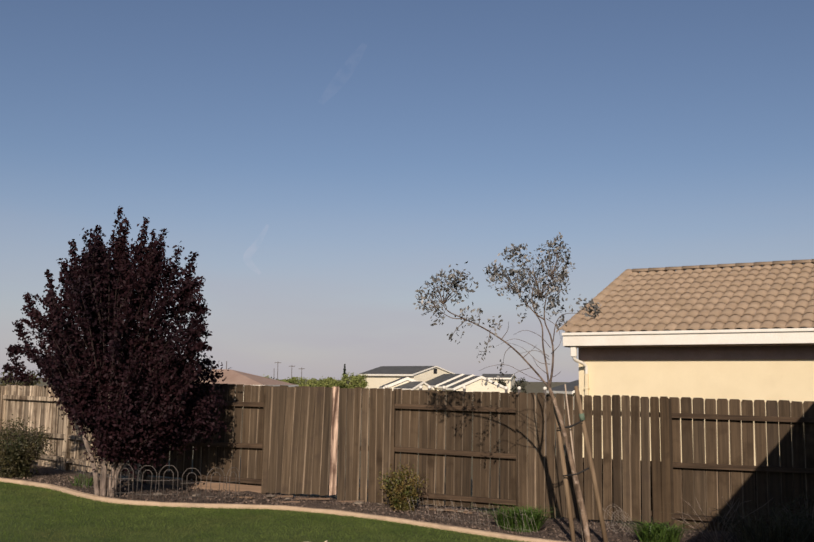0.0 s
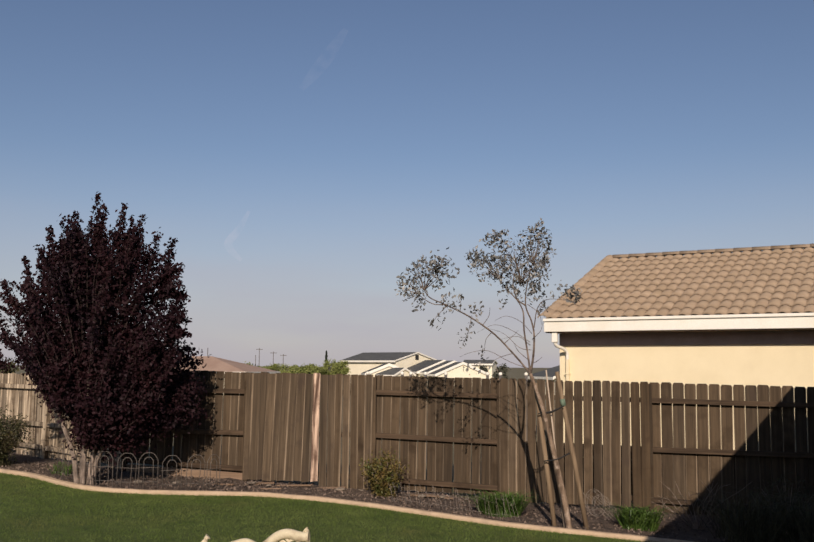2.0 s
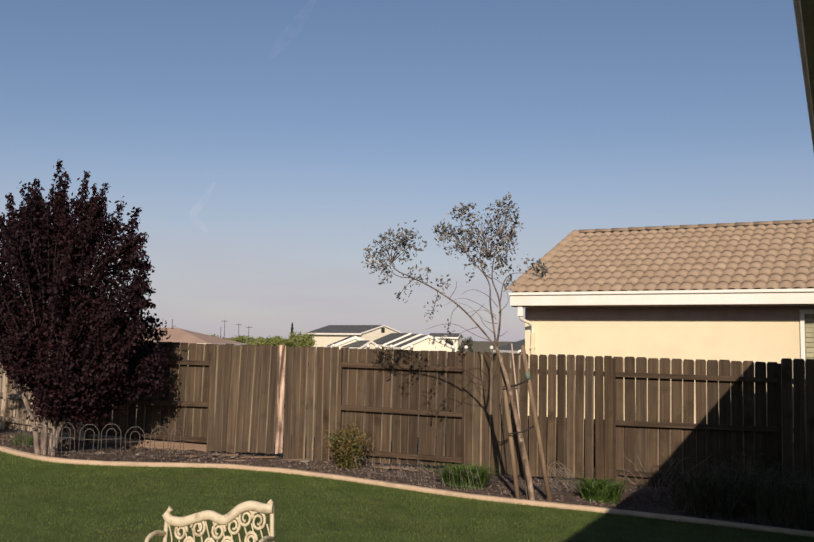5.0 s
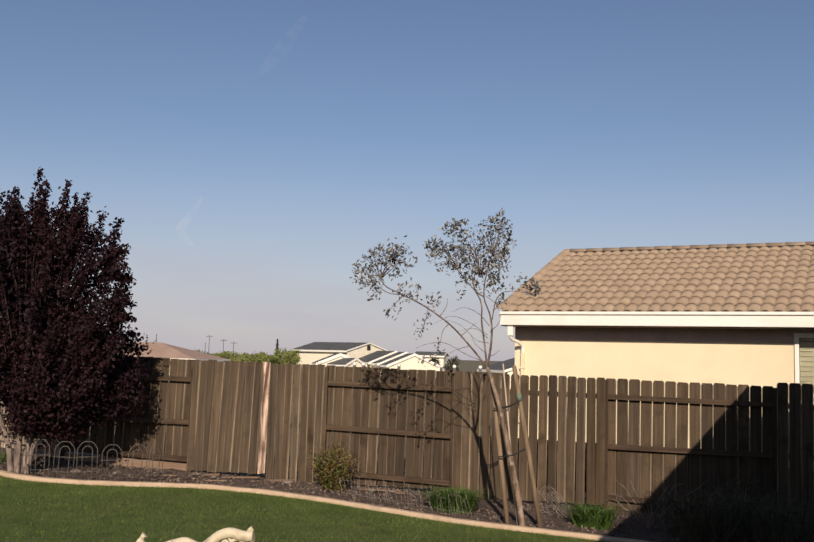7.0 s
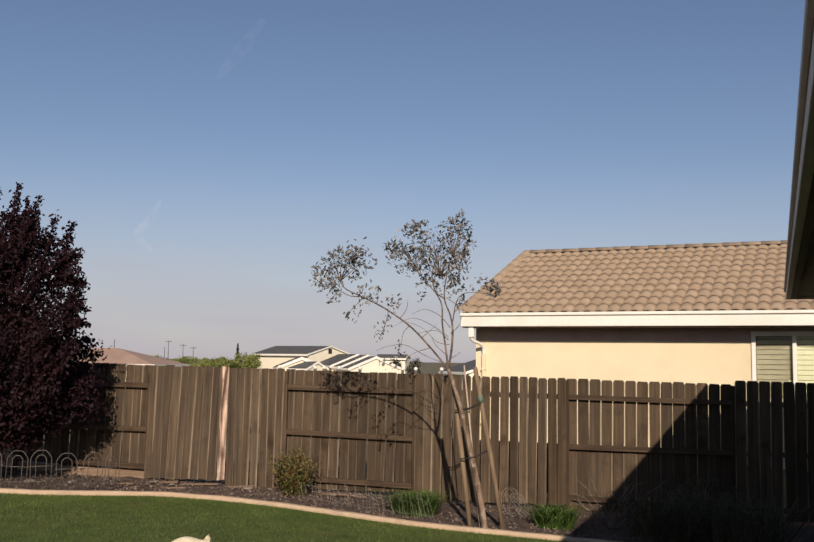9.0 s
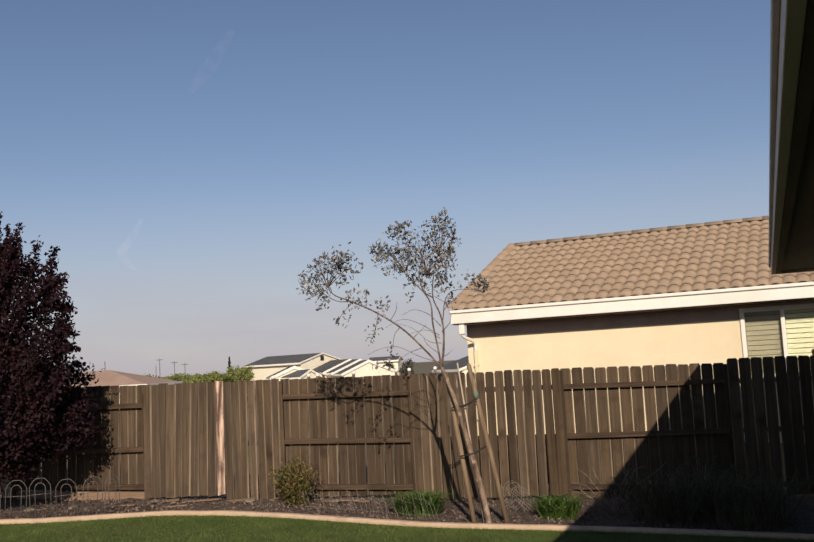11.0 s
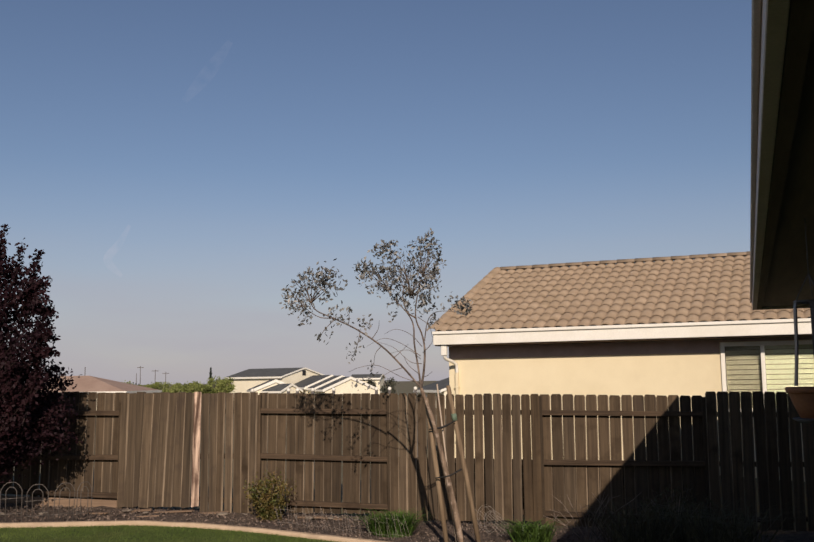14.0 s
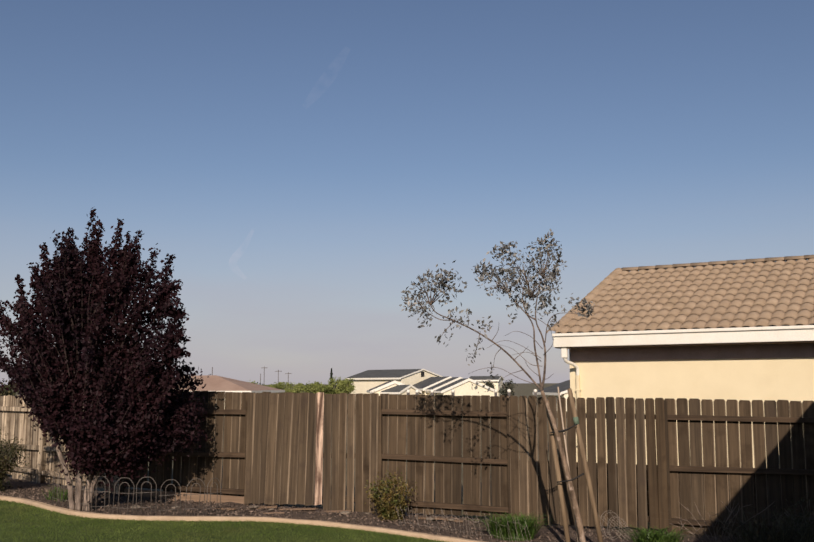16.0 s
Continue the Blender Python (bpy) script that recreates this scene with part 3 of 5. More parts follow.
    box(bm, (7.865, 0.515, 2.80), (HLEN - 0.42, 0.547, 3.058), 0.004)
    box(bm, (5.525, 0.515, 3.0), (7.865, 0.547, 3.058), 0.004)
    part("frieze_board", bm, M_EAVE_SHADE, house, "brown strip added to deepen the eave's shadow on the wall")
    bm = bmesh.new()
    box(bm, (-0.01, -0.012, EAVE - 0.25), (HLEN, 0.025, EAVE + 0.005), 0.004)
    part("fascia", bm, M_TRIM, house, "white painted fascia board")
    bm = bmesh.new()
    box(bm, (-0.02, -0.05, EAVE - 0.035), (HLEN, -0.014, EAVE + 0.024), 0.006)
    part("gutter_lip", bm, M_TRIM, house, "white gutter lip")
    # rake board on the gable end
    bm = bmesh.new()
    top = EAVE + PITCH * DEPTH
    a = [bm.verts.new((-0.03, y, z)) for y, z in ((0.03, EAVE - 0.20), (DEPTH, top - 0.20), (DEPTH, top + 0.0), (0.03, EAVE + 0.0))]
    b = [bm.verts.new((0.0, v.co.y, v.co.z)) for v in a]
    bm.faces.new(a[::-1]); bm.faces.new(b)
    for i in range(4):
        bm.faces.new((a[i], a[(i + 1) % 4], b[(i + 1) % 4], b[i]))
    part("rake_board", bm, M_TRIM, house)
    # downspout: outlet, slanting elbow and leader on the wall
    bm = bmesh.new()
    box(bm, (0.13, 0.04, 2.86), (0.25, 0.12, 3.09), 0.012)
    tube(bm, spline([(0.19, 0.08, 2.90), (0.20, 0.14, 2.80), (0.27, 0.34, 2.74), (0.31, 0.47, 2.66), (0.31, 0.50, 2.50)], 5), 0.036, 8)
    part("downspout_elbow", bm, M_TRIM, house, "white slanting downspout elbow")
    bm = bmesh.new()
    box(bm, (0.275, 0.465, -0.2), (0.345, 0.53, 2.52), 0.01)
    part("downspout", bm, M_STUCCO, house, "downspout painted cream like the wall")
    for z in (2.2, 1.1):
        bm = bmesh.new()
        box(bm, (0.262, 0.455, z), (0.358, 0.548, z + 0.03), 0.003)
        part("downspout_strap", bm, M_STUCCO, house)
    # window with blinds
    x0, x1, z0, z1 = win
    w = part("window", frame_mesh(x0 - 0.06, x1 + 0.06, z0 - 0.06, z1 + 0.06, 0.075, wy0 - 0.035, wy0 + 0.03), M_TRIM, house, "white framed sliding window with closed blinds")
    bm = bmesh.new()
    box(bm, (x0 + 0.64, wy0 - 0.02, z0 + 0.01), (x0 + 0.71, wy0 + 0.05, z1 - 0.01), 0.004)
    part("mullion", bm, M_TRIM, w)
    for a, b in ((x0 + 0.02, x0 + 0.64), (x0 + 0.71, x1 - 0.02)):
        bm = bmesh.new()
        box(bm, (a, wy0 + 0.045, z0 + 0.02), (b, wy0 + 0.05, z1 - 0.02))
        p = part("pane", bm, M_GLASS, w)
        p.visible_shadow = False
        n = 13
        for i in range(n):
            z = z0 + 0.04 + (z1 - z0 - 0.08) * i / (n - 1)
            bm = bmesh.new()
            slab(bm, [(a, -0.043), (b, -0.043), (b, 0.043), (a, 0.043)], -0.002, 0.002)
            part("blind_slat", bm, M_BLIND if a > x0 + 0.5 else M_BLIND_DIM, w, "", pose(0, wy0 + 0.09, z, 22, 0, 0))
    bm = bmesh.new()
    box(bm, (x0 - 0.1, wy0 + 0.5, z0 - 0.1), (x1 + 0.1, wy0 + 0.52, z1 + 0.1))
    part("room_back", bm, M_SOFFIT, house)
    return house


def frame_mesh(x0, x1, z0, z1, t, y0, y1):
    bm = bmesh.new()
    for lo, hi in (((x0, y0, z0), (x0 + t, y1, z1)), ((x1 - t, y0, z0), (x1, y1, z1)), ((x0 + t, y0, z0), (x1 - t, y1, z0 + t)), ((x0 + t, y0, z1 - t), (x1 - t, y1, z1))):
        box(bm, lo, hi, 0.004)
    return bm


HOUSE = build_neighbour()
HOUSE.scale = (1.12, 1.12, 1.12)


def tile_shape(width, length, rise):
    """A barrel tile: an arched pan with a thick front edge; its lower end at the origin, running up along y."""
    prof = [(-0.5, 0.0), (-0.44, 0.10), (-0.34, 0.58), (-0.16, 0.94), (0.06, 1.0), (0.24, 0.80), (0.38, 0.30), (0.45, 0.03), (0.5, 0.0)]
    verts, faces, k = [], [], len(prof)
    for y, lift in ((0.0, 0.015), (length, 0.0)):
        verts += [(x * width, y, h * rise + lift) for x, h in prof]
    verts += [(x * width * 0.94, 0.03, h * rise * 0.95 + 0.004) for x, h in prof]
    for i in range(k - 1):
        faces += [(i, i + 1, k + i + 1, k + i), (2 * k + i, 2 * k + i + 1, i + 1, i)]
    return verts, faces


def build_tiles():
    width, rows, slope = 0.226, 11, math.hypot(DEPTH, PITCH * DEPTH)
    reach = slope / rows
    verts, faces = tile_shape(width, reach * 1.06, 0.046)
    me = mesh_of("roof_tile", verts, faces, True)
    me.materials.append(M_TILE)
    tilt = math.degrees(math.atan(PITCH))
    cols = int((HLEN - 0.05) / width)
    rnd = random.Random(4)
    rest_v, rest_f = [], []
    for r in range(rows):
        for c in range(cols):
            x = 0.12 + c * width
            s = r * reach - 0.02
            m = pose(x, s * math.cos(radians(tilt)), EAVE + 0.002 + s * math.sin(radians(tilt)), tilt + rnd.uniform(-0.2, 0.2), rnd.uniform(-0.5, 0.5), rnd.uniform(-0.3, 0.3))
            if c < 26:
                part("roof_tile", me, None, HOUSE, "", m)
            else:
                b = len(rest_v)
                rest_v += [m @ Vector(v) for v in verts]
                rest_f += [tuple(i + b for i in f) for f in faces]
    rest = part("roof_tiles", mesh_of("roof_tiles", rest_v, rest_f, True), M_TILE, HOUSE)
    tagged(rest, kind="stuff")
    # ridge caps and rake caps
    cap_v, cap_f = [], []
    n, wide, long = 7, 0.12, 0.42
    for y, s in ((0.0, 1.0), (long * 1.1, 0.95)):
        cap_v += [(s * wide * math.cos(math.pi * k / (n - 1)), y, s * 0.085 * math.sin(math.pi * k / (n - 1)) + (0.006 if y == 0 else 0)) for k in range(n)]
    cap_v += [(wide * 0.8 * math.cos(math.pi * k / (n - 1)), 0.004, 0.06 * math.sin(math.pi * k / (n - 1))) for k in range(n)]
    for k in range(n - 1):
        cap_f += [(k, k + 1, n + k + 1, n + k), (2 * n + k, 2 * n + k + 1, k + 1, k)]
    cap = mesh_of("ridge_cap", cap_v, cap_f, True)
    cap.materials.append(M_TILE)
    for i in range(int(HLEN / long)):
        part("ridge_cap", cap, None, HOUSE, "", pose(0.05 + i * long, DEPTH, EAVE + PITCH * DEPTH + 0.02, rnd.uniform(-0.4, 0.4), rnd.uniform(-1.5, 1.5), -90))
    for i in range(rows):
        s = i * reach - 0.03
        part("rake_cap", cap, None, HOUSE, "", pose(-0.03, s * math.cos(radians(tilt)), EAVE + 0.040 + s * math.sin(radians(tilt)), tilt, rnd.uniform(-3, 3), 0))


# ---- leaves ----
def leaf_cloud(name, centres, size, material, parent, aspect=0.55, seed=1, droop=0.0, normals=None, label=""):
    """Many small folded leaves, one at each centre, in one mesh."""
    rs = np.random.RandomState(seed)
    c = np.asarray(centres, float)
    k = len(c)
    d = rs.normal(size=(k, 3))
    d[:, 2] -= droop
    d /= np.linalg.norm(d, axis=1)[:, None]
    u = np.cross(d, rs.normal(size=(k, 3)))
    u /= np.linalg.norm(u, axis=1)[:, None]
    nrm = np.cross(d, u)
    s = size * rs.uniform(0.65, 1.3, (k, 1))
    tip, base = c + d * s * 0.5, c - d * s * 0.5
    mid = c + nrm * s * 0.10
    a, b = mid + u * s * aspect * 0.5, mid - u * s * aspect * 0.5
    verts = np.stack([base, a, tip, b], 1).reshape(-1, 3)
    me = bpy.data.meshes.new(name)
    me.vertices.add(4 * k)
    me.vertices.foreach_set("co", verts.ravel())
    me.loops.add(6 * k)
    idx = (np.arange(k)[:, None] * 4 + np.array([0, 1, 2, 0, 2, 3])).ravel()
    me.loops.foreach_set("vertex_index", idx.astype(np.int32))
    me.polygons.add(2 * k)
    me.polygons.foreach_set("loop_start", np.arange(2 * k, dtype=np.int32) * 3)
    me.update(calc_edges=True)
    me.validate()
    return part(name, me, material, parent, label)


def blades(name, roots, height, width, material, parent=None, lean=0.35, seed=1, bend=False):
    """Thin upright blades in one mesh; bend: arching blades in two pieces."""
    rs = np.random.RandomState(seed)
    r = np.asarray(roots, float)
    k = len(r)
    az = rs.uniform(0, 2 * np.pi, k)
    side = np.stack([np.cos(az), np.sin(az), np.zeros(k)], 1)
    h = height * rs.uniform(0.55, 1.15, (k, 1))
    az2 = rs.uniform(0, 2 * np.pi, k)
    out = np.stack([np.cos(az2), np.sin(az2), np.zeros(k)], 1) * rs.uniform(0, lean, (k, 1)) * h
    up = np.array([[0, 0, 1.0]])
    a, b, = r - side * width / 2, r + side * width / 2
    if not bend:
        verts = np.stack([a, b, r + up * h + out], 1).reshape(-1, 3)
        tri = np.array([0, 1, 2])
        per = 3
    else:
        m = r + up * h * 0.7 + out * 0.45
        tip = r + up * h * 0.8 + out * 1.5
        verts = np.stack([a, b, m - side * width * 0.5, m + side * width * 0.5, tip], 1).reshape(-1, 3)
        tri = np.array([0, 1, 3, 0, 3, 2, 2, 3, 4])
        per = 5
    f = len(tri) // 3
    me = bpy.data.meshes.new(name)
    me.vertices.add(per * k)
    me.vertices.foreach_set("co", verts.ravel())
    me.loops.add(3 * f * k)
    me.loops.foreach_set("vertex_index", (np.arange(k)[:, None] * per + tri).ravel().astype(np.int32))
    me.polygons.add(f * k)
    me.polygons.foreach_set("loop_start", np.arange(f * k, dtype=np.int32) * 3)
    me.update(calc_edges=True)
    return part(name, me, material, parent)


def grass():
    rs = np.random.RandomState(5)
    k = 170000
    x = rs.uniform(-10, 8, k)
    depth = rs.uniform(0, 1, k) ** 1.35 * 7.0
    y = np.interp(x, CX, CY) - 0.07 - depth
    z = np.array([lie(a, b) for a, b in zip(x, y)])
    g = blades("grass", np.stack([x, y, z], 1), 0.034, 0.0075, M_GRASS, None, 1.3, 6)
    tagged(g, "short green mown grass of the lawn", "grass", kind="stuff")


grass()


# ---- purple-leaf plum tree ----
def plum_tree():
    bx, by = -4.70, -1.95
    bz = lie(bx, by)
    tree = empty("plum_tree", (bx, by, bz))
    tree.scale = (1.0, 1.0, 1.03)
    tagged(tree, "dense purple-leaf plum tree with upright shoots, in the bed", "tree")
    rnd = random.Random(21)
    trunk = bmesh.new()
    tips = []
    stems = [(-0.20, 0.02), (-0.09, 0.12), (0.03, -0.05), (0.12, 0.1), (0.24, 0.06)]
    for i, (sx, sy) in enumerate(stems):
        p = spline([(sx * 0.5, sy * 0.5, -0.05), (sx * 1.0, sy, 0.5), (sx * 2.2, sy * 1.5, 1.05), (sx * 4.0, sy * 3, 1.9)], 4)
        tube(trunk, p, [0.048 - 0.018 * j / (len(p) - 1) for j in range(len(p))], 8)
        tips.append(p[-1])
    part("trunk", trunk, M_BARK, tree)
    centres = []

    def shoot(bm, start, end, r, fluff, leaves, bow=0.12):
        a, b = Vector(start), Vector(end)
        m = (a + b) / 2 + Vector((rnd.uniform(-bow, bow), rnd.uniform(-bow, bow), rnd.uniform(0, bow)))
        p = spline([a, m, b], 5)
        tube(bm, p, [r * (1 - 0.8 * j / (len(p) - 1)) for j in range(len(p))], 5, caps=False)
        for _ in range(leaves):
            t = rnd.random() ** 0.8
            q = p[min(int(t * (len(p) - 1)), len(p) - 2)].lerp(p[min(int(t * (len(p) - 1)) + 1, len(p) - 1)], rnd.random())
            f = fluff * (1.0 - 0.55 * t)
            centres.append(q + Vector((rnd.gauss(0, f), rnd.gauss(0, f), rnd.gauss(0, f))))
        return p

    limbs = bmesh.new()
    # half width of the crown against height, on the sunny side and the other
    right_z, right_w = (0.80, 1.0, 1.5, 2.1, 2.62, 2.96, 3.68, 4.1, 4.5), (0.78, 1.04, 1.32, 1.47, 1.68, 1.73, 1.44, 0.96, 0.38)
    left_z, left_w = (0.95, 1.33, 1.75, 2.2, 2.6, 3.1, 3.7, 4.2, 4.5), (0.06, 0.24, 0.66, 1.42, 1.86, 1.56, 0.92, 0.44, 0.18)
    for i in range(430):
        az, u = rnd.uniform(0, 2 * math.pi), rnd.random() ** 0.5
        right = math.cos(az) > 0
        low = 0.80 if right else 1.30
        z1 = low + (4.40 - low) * rnd.random()
        half = float(np.interp(z1, right_z, right_w) if right else np.interp(z1, left_z, left_w))
        side = math.copysign(rnd.random() ** 0.7, math.cos(az))
        e = Vector((half * side, 1.25 * u * math.sin(az) * math.sqrt(1.02 - side * side) + 0.2, z1))
        start = Vector((e.x * 0.35, e.y * 0.35, max(0.75 if right else 1.25, z1 - 0.45 - 0.9 * rnd.uniform(0.6, 1.1))))
        shoot(limbs, start, e, 0.010, 0.088, 128)
    # dense heart of the crown, added to close holes in its shadow on the fence
    for i in range(150):
        x, z, y = rnd.uniform(-0.2, 1.2), rnd.uniform(0.95, 2.5), rnd.uniform(-0.1, 0.8)
        shoot(limbs, (x * 0.5, y * 0.6, z - 0.4), (x, y, z), 0.009, 0.17, 150)
    # rear shoots added to widen that shadow
    for i in range(80):
        x, z, y = rnd.uniform(0.7, 1.72), rnd.uniform(1.0, 2.3), rnd.uniform(0.6, 1.3)
        shoot(limbs, (x * 0.5, y * 0.6, z - 0.35), (x, y, z), 0.009, 0.13, 130)
    # spires that stand out of the outline
    for x, z, y in ((0.06, 4.92, 0.0), (0.14, 4.72, 0.1), (0.52, 4.74, 0.1), (0.62, 4.55, 0.2), (0.92, 4.55, 0.0), (0.84, 4.36, -0.1), (1.16, 4.28, 0.1), (1.50, 4.14, 0.0), (1.42, 3.92, 0.1), (1.64, 3.68, 0.0),
                    (1.66, 3.25, 0.1), (1.72, 2.92, 0.0), (1.58, 2.56, 0.1), (-0.34, 4.62, 0.0), (-0.50, 4.52, 0.1), (-0.76, 4.36, -0.1), (-0.96, 4.0, 0.0), (-1.32, 3.86, 0.1), (-1.20, 3.6, 0.0), (-1.62, 3.42, 0.0), (-1.86, 2.95, 0.1), (-1.90, 2.5, 0.0), (-0.86, 4.2, 0.1)):
        shoot(limbs, (x * 0.80, y, z - (1.15 if abs(x) < 1.6 else 0.6)), (x, y, z), 0.010, 0.066, 230, 0.05)
        for _ in range(3):
            shoot(limbs, (x * 0.82, y, z - (0.85 if abs(x) < 1.6 else 0.5)), (x + rnd.uniform(-0.16, 0.12), y + rnd.uniform(-0.2, 0.2), z - rnd.uniform(0.22, 0.55)), 0.008, 0.055, 70, 0.05)
    tagged(part("branchwork", limbs, M_PLUMTWIG, tree), kind="stuff")
    leaf_cloud("crown", centres, 0.072, M_PLUM, tree, 0.62, 22)


plum_tree()


# ---- staked young tree ----
def young_tree():
    bx, by = 3.49, -2.42
    bz = lie(bx, by)
    tree = empty("young_tree", (bx, by, bz))
    tagged(tree, "sparse young tree with peeling bark and grey-green leaves", "tree")
    rnd = random.Random(8)

    def P(x, z, y=0.0):
        y -= 0.75 * max(0.0, min(1.0, (2.75 - x) / 1.5))
        k = (14.68 + y) / 15.9
        return Vector((2.95 + (x - 2.95) * k - bx, y, 2.258 + (z - 2.29) * k - bz))

    trunk, twigs, centres = bmesh.new(), bmesh.new(), []
    fork = P(2.90, 2.22)
    p = spline([(0, 0, -0.06), (-0.08, 0.0, 0.45), (-0.23, 0.02, 1.15), (-0.40, 0.0, 1.85), fork], 6)
    tube(trunk, p, [0.052 - 0.025 * j / (len(p) - 1) + 0.004 * rnd.uniform(-1, 1) for j in range(len(p))], 9)
    part("trunk", trunk, M_EBARK, tree)

    def limb(ctrl, r0, r1, n=6, bm=None):
        q = spline(ctrl, n)
        own = bm is None
        b = bmesh.new() if own else bm
        tube(b, q, [r0 + (r1 - r0) * j / (len(q) - 1) for j in range(len(q))], 6)
        if own:
            part("limb", b, M_LIMB, tree)
        return q

    def clump(cx, cz, rx, rz, n, y=0.0, ry=None):
        for _ in range(n):
            a, r = rnd.uniform(0, 2 * math.pi), rnd.random() ** 0.45
            c = P(cx + rx * r * math.cos(a), cz + rz * r * math.sin(a), y + rnd.gauss(0, (ry or rx) * 0.45))
            for _ in range(rnd.randint(2, 5)):
                centres.append(c + Vector((rnd.gauss(0, 0.04), rnd.gauss(0, 0.04), rnd.gauss(0, 0.045))))

    def spray(start, cx, cz, rx, rz, n, y=0.0):
        for _ in range(n):
            a, r = rnd.uniform(0, 2 * math.pi), rnd.uniform(0.4, 1)
            e = P(cx + rx * r * math.cos(a), cz + rz * r * math.sin(a), y + rnd.gauss(0, rx * 0.4))
            m = (start + e) / 2 + Vector((rnd.uniform(-0.06, 0.06), rnd.uniform(-0.06, 0.06), 0.05))
            q = spline([start, m, e], 4)
            tube(twigs, q, [0.007 - 0.005 * j / (len(q) - 1) for j in range(len(q))], 4, caps=False)

    # two rising leaders and the long arching limb
    limb([fork, P(2.86, 2.55), P(2.80, 2.95), P(2.79, 3.25), P(2.70, 3.45), P(2.50, 3.68), P(2.30, 3.95)], 0.017, 0.007)
    limb([fork, P(2.95, 2.5), P(2.97, 2.85), P(2.93, 3.1), P(2.83, 3.38), P(2.86, 3.75), P(2.98, 4.2)], 0.020, 0.007)
    limb([P(2.83, 3.38), P(2.68, 3.5), P(2.62, 3.8), P(2.72, 4.15)], 0.014, 0.006)
    limb([fork, P(2.62, 2.55), P(2.28, 2.90), P(1.85, 3.20), P(1.45, 3.40), P(1.15, 3.55), P(1.02, 3.82)], 0.018, 0.007)
    limb([P(1.45, 3.40), P(1.22, 3.42), P(0.98, 3.58), P(0.82, 3.78)], 0.009, 0.004)
    limb([P(2.97, 3.0), P(3.02, 3.3), P(3.12, 3.45), P(3.3, 3.49), P(3.55, 3.46)], 0.009, 0.003)
    for ctrl in (((2.88, 2.3), (2.55, 2.42), (2.2, 2.6), (1.9, 2.58), (1.7, 2.5)), ((2.9, 2.75), (2.6, 2.95), (2.3, 3.05), (2.0, 2.92)), ((2.9, 2.7), (2.7, 2.85), (2.4, 2.8)),
                 ((2.25, 2.92), (2.15, 2.8), (2.12, 2.6)), ((1.9, 3.17), (1.85, 2.95), (1.75, 2.7)), ((2.45, 2.72), (2.6, 2.85), (2.7, 2.95)), ((2.93, 2.4), (3.0, 2.42), (3.1, 2.5)),
                 ((2.92, 2.62), (2.72, 2.66), (2.45, 2.9), (2.15, 3.0)), ((2.93, 2.9), (2.75, 3.1), (2.5, 3.2), (2.3, 3.12)), ((2.94, 2.8), (3.08, 2.95), (3.12, 3.1)),
                 ((2.1, 3.05), (2.2, 3.2), (2.22, 3.35)), ((1.7, 3.28), (1.72, 3.42), (1.66, 3.55)), ((2.6, 2.56), (2.4, 2.5), (2.25, 2.42)), ((2.87, 2.45), (2.7, 2.6), (2.62, 2.75)),
                 ((1.5, 3.4), (1.3, 3.2), (1.22, 3.05)), ((2.86, 3.4), (3.05, 3.25), (3.1, 3.05))):
        limb([P(x, z, rnd.uniform(-0.15, 0.15) * i) for i, (x, z) in enumerate(ctrl)], 0.006, 0.002, 4, twigs)
    spray(P(1.08, 3.65), 1.1, 3.95, 0.42, 0.32, 16)
    spray(P(0.95, 3.6), 0.88, 3.6, 0.26, 0.22, 9)
    spray(P(2.75, 3.75), 2.75, 4.15, 0.5, 0.5, 26)
    spray(P(2.40, 3.85), 2.2, 4.05, 0.36, 0.25, 14)
    spray(P(2.95, 4.1), 3.05, 4.3, 0.3, 0.4, 18)
    for c in ((1.14, 4.05, 0.26, 0.20, 40), (1.42, 4.06, 0.24, 0.20, 38), (2.36, 4.54, 0.20, 0.15, 34), (2.00, 4.20, 0.16, 0.13, 24), (0.84, 3.72, 0.22, 0.22, 46), (1.30, 3.90, 0.16, 0.2, 18), (1.0, 3.5, 0.12, 0.12, 12), (1.52, 3.45, 0.15, 0.14, 18),
              (2.25, 4.05, 0.36, 0.20, 54), (2.40, 4.30, 0.16, 0.22, 26), (2.98, 4.35, 0.30, 0.36, 90), (3.05, 4.65, 0.13, 0.16, 26), (2.65, 3.95, 0.42, 0.30, 67),
              (2.95, 3.9, 0.30, 0.22, 44), (2.6, 3.65, 0.22, 0.16, 20), (3.02, 3.62, 0.16, 0.16, 22), (3.62, 3.56, 0.10, 0.12, 22), (3.42, 3.62, 0.08, 0.08, 10),
              (1.85, 2.95, 0.16, 0.14, 6), (1.75, 2.72, 0.12, 0.12, 4), (2.0, 3.32, 0.14, 0.07, 8), (2.12, 2.55, 0.05, 0.05, 4), (2.0, 2.3, 0.2, 0.06, 6), (1.3, 3.1, 0.1, 0.1, 5), (3.12, 3.32, 0.08, 0.1, 6), (2.5, 3.4, 0.05, 0.05, 2)):
        clump(*c)
    tagged(part("branchwork", twigs, M_LIMB, tree), kind="stuff")
    leaf_cloud("crown", centres, 0.072, M_EUC, tree, 0.5, 31, 0.6)

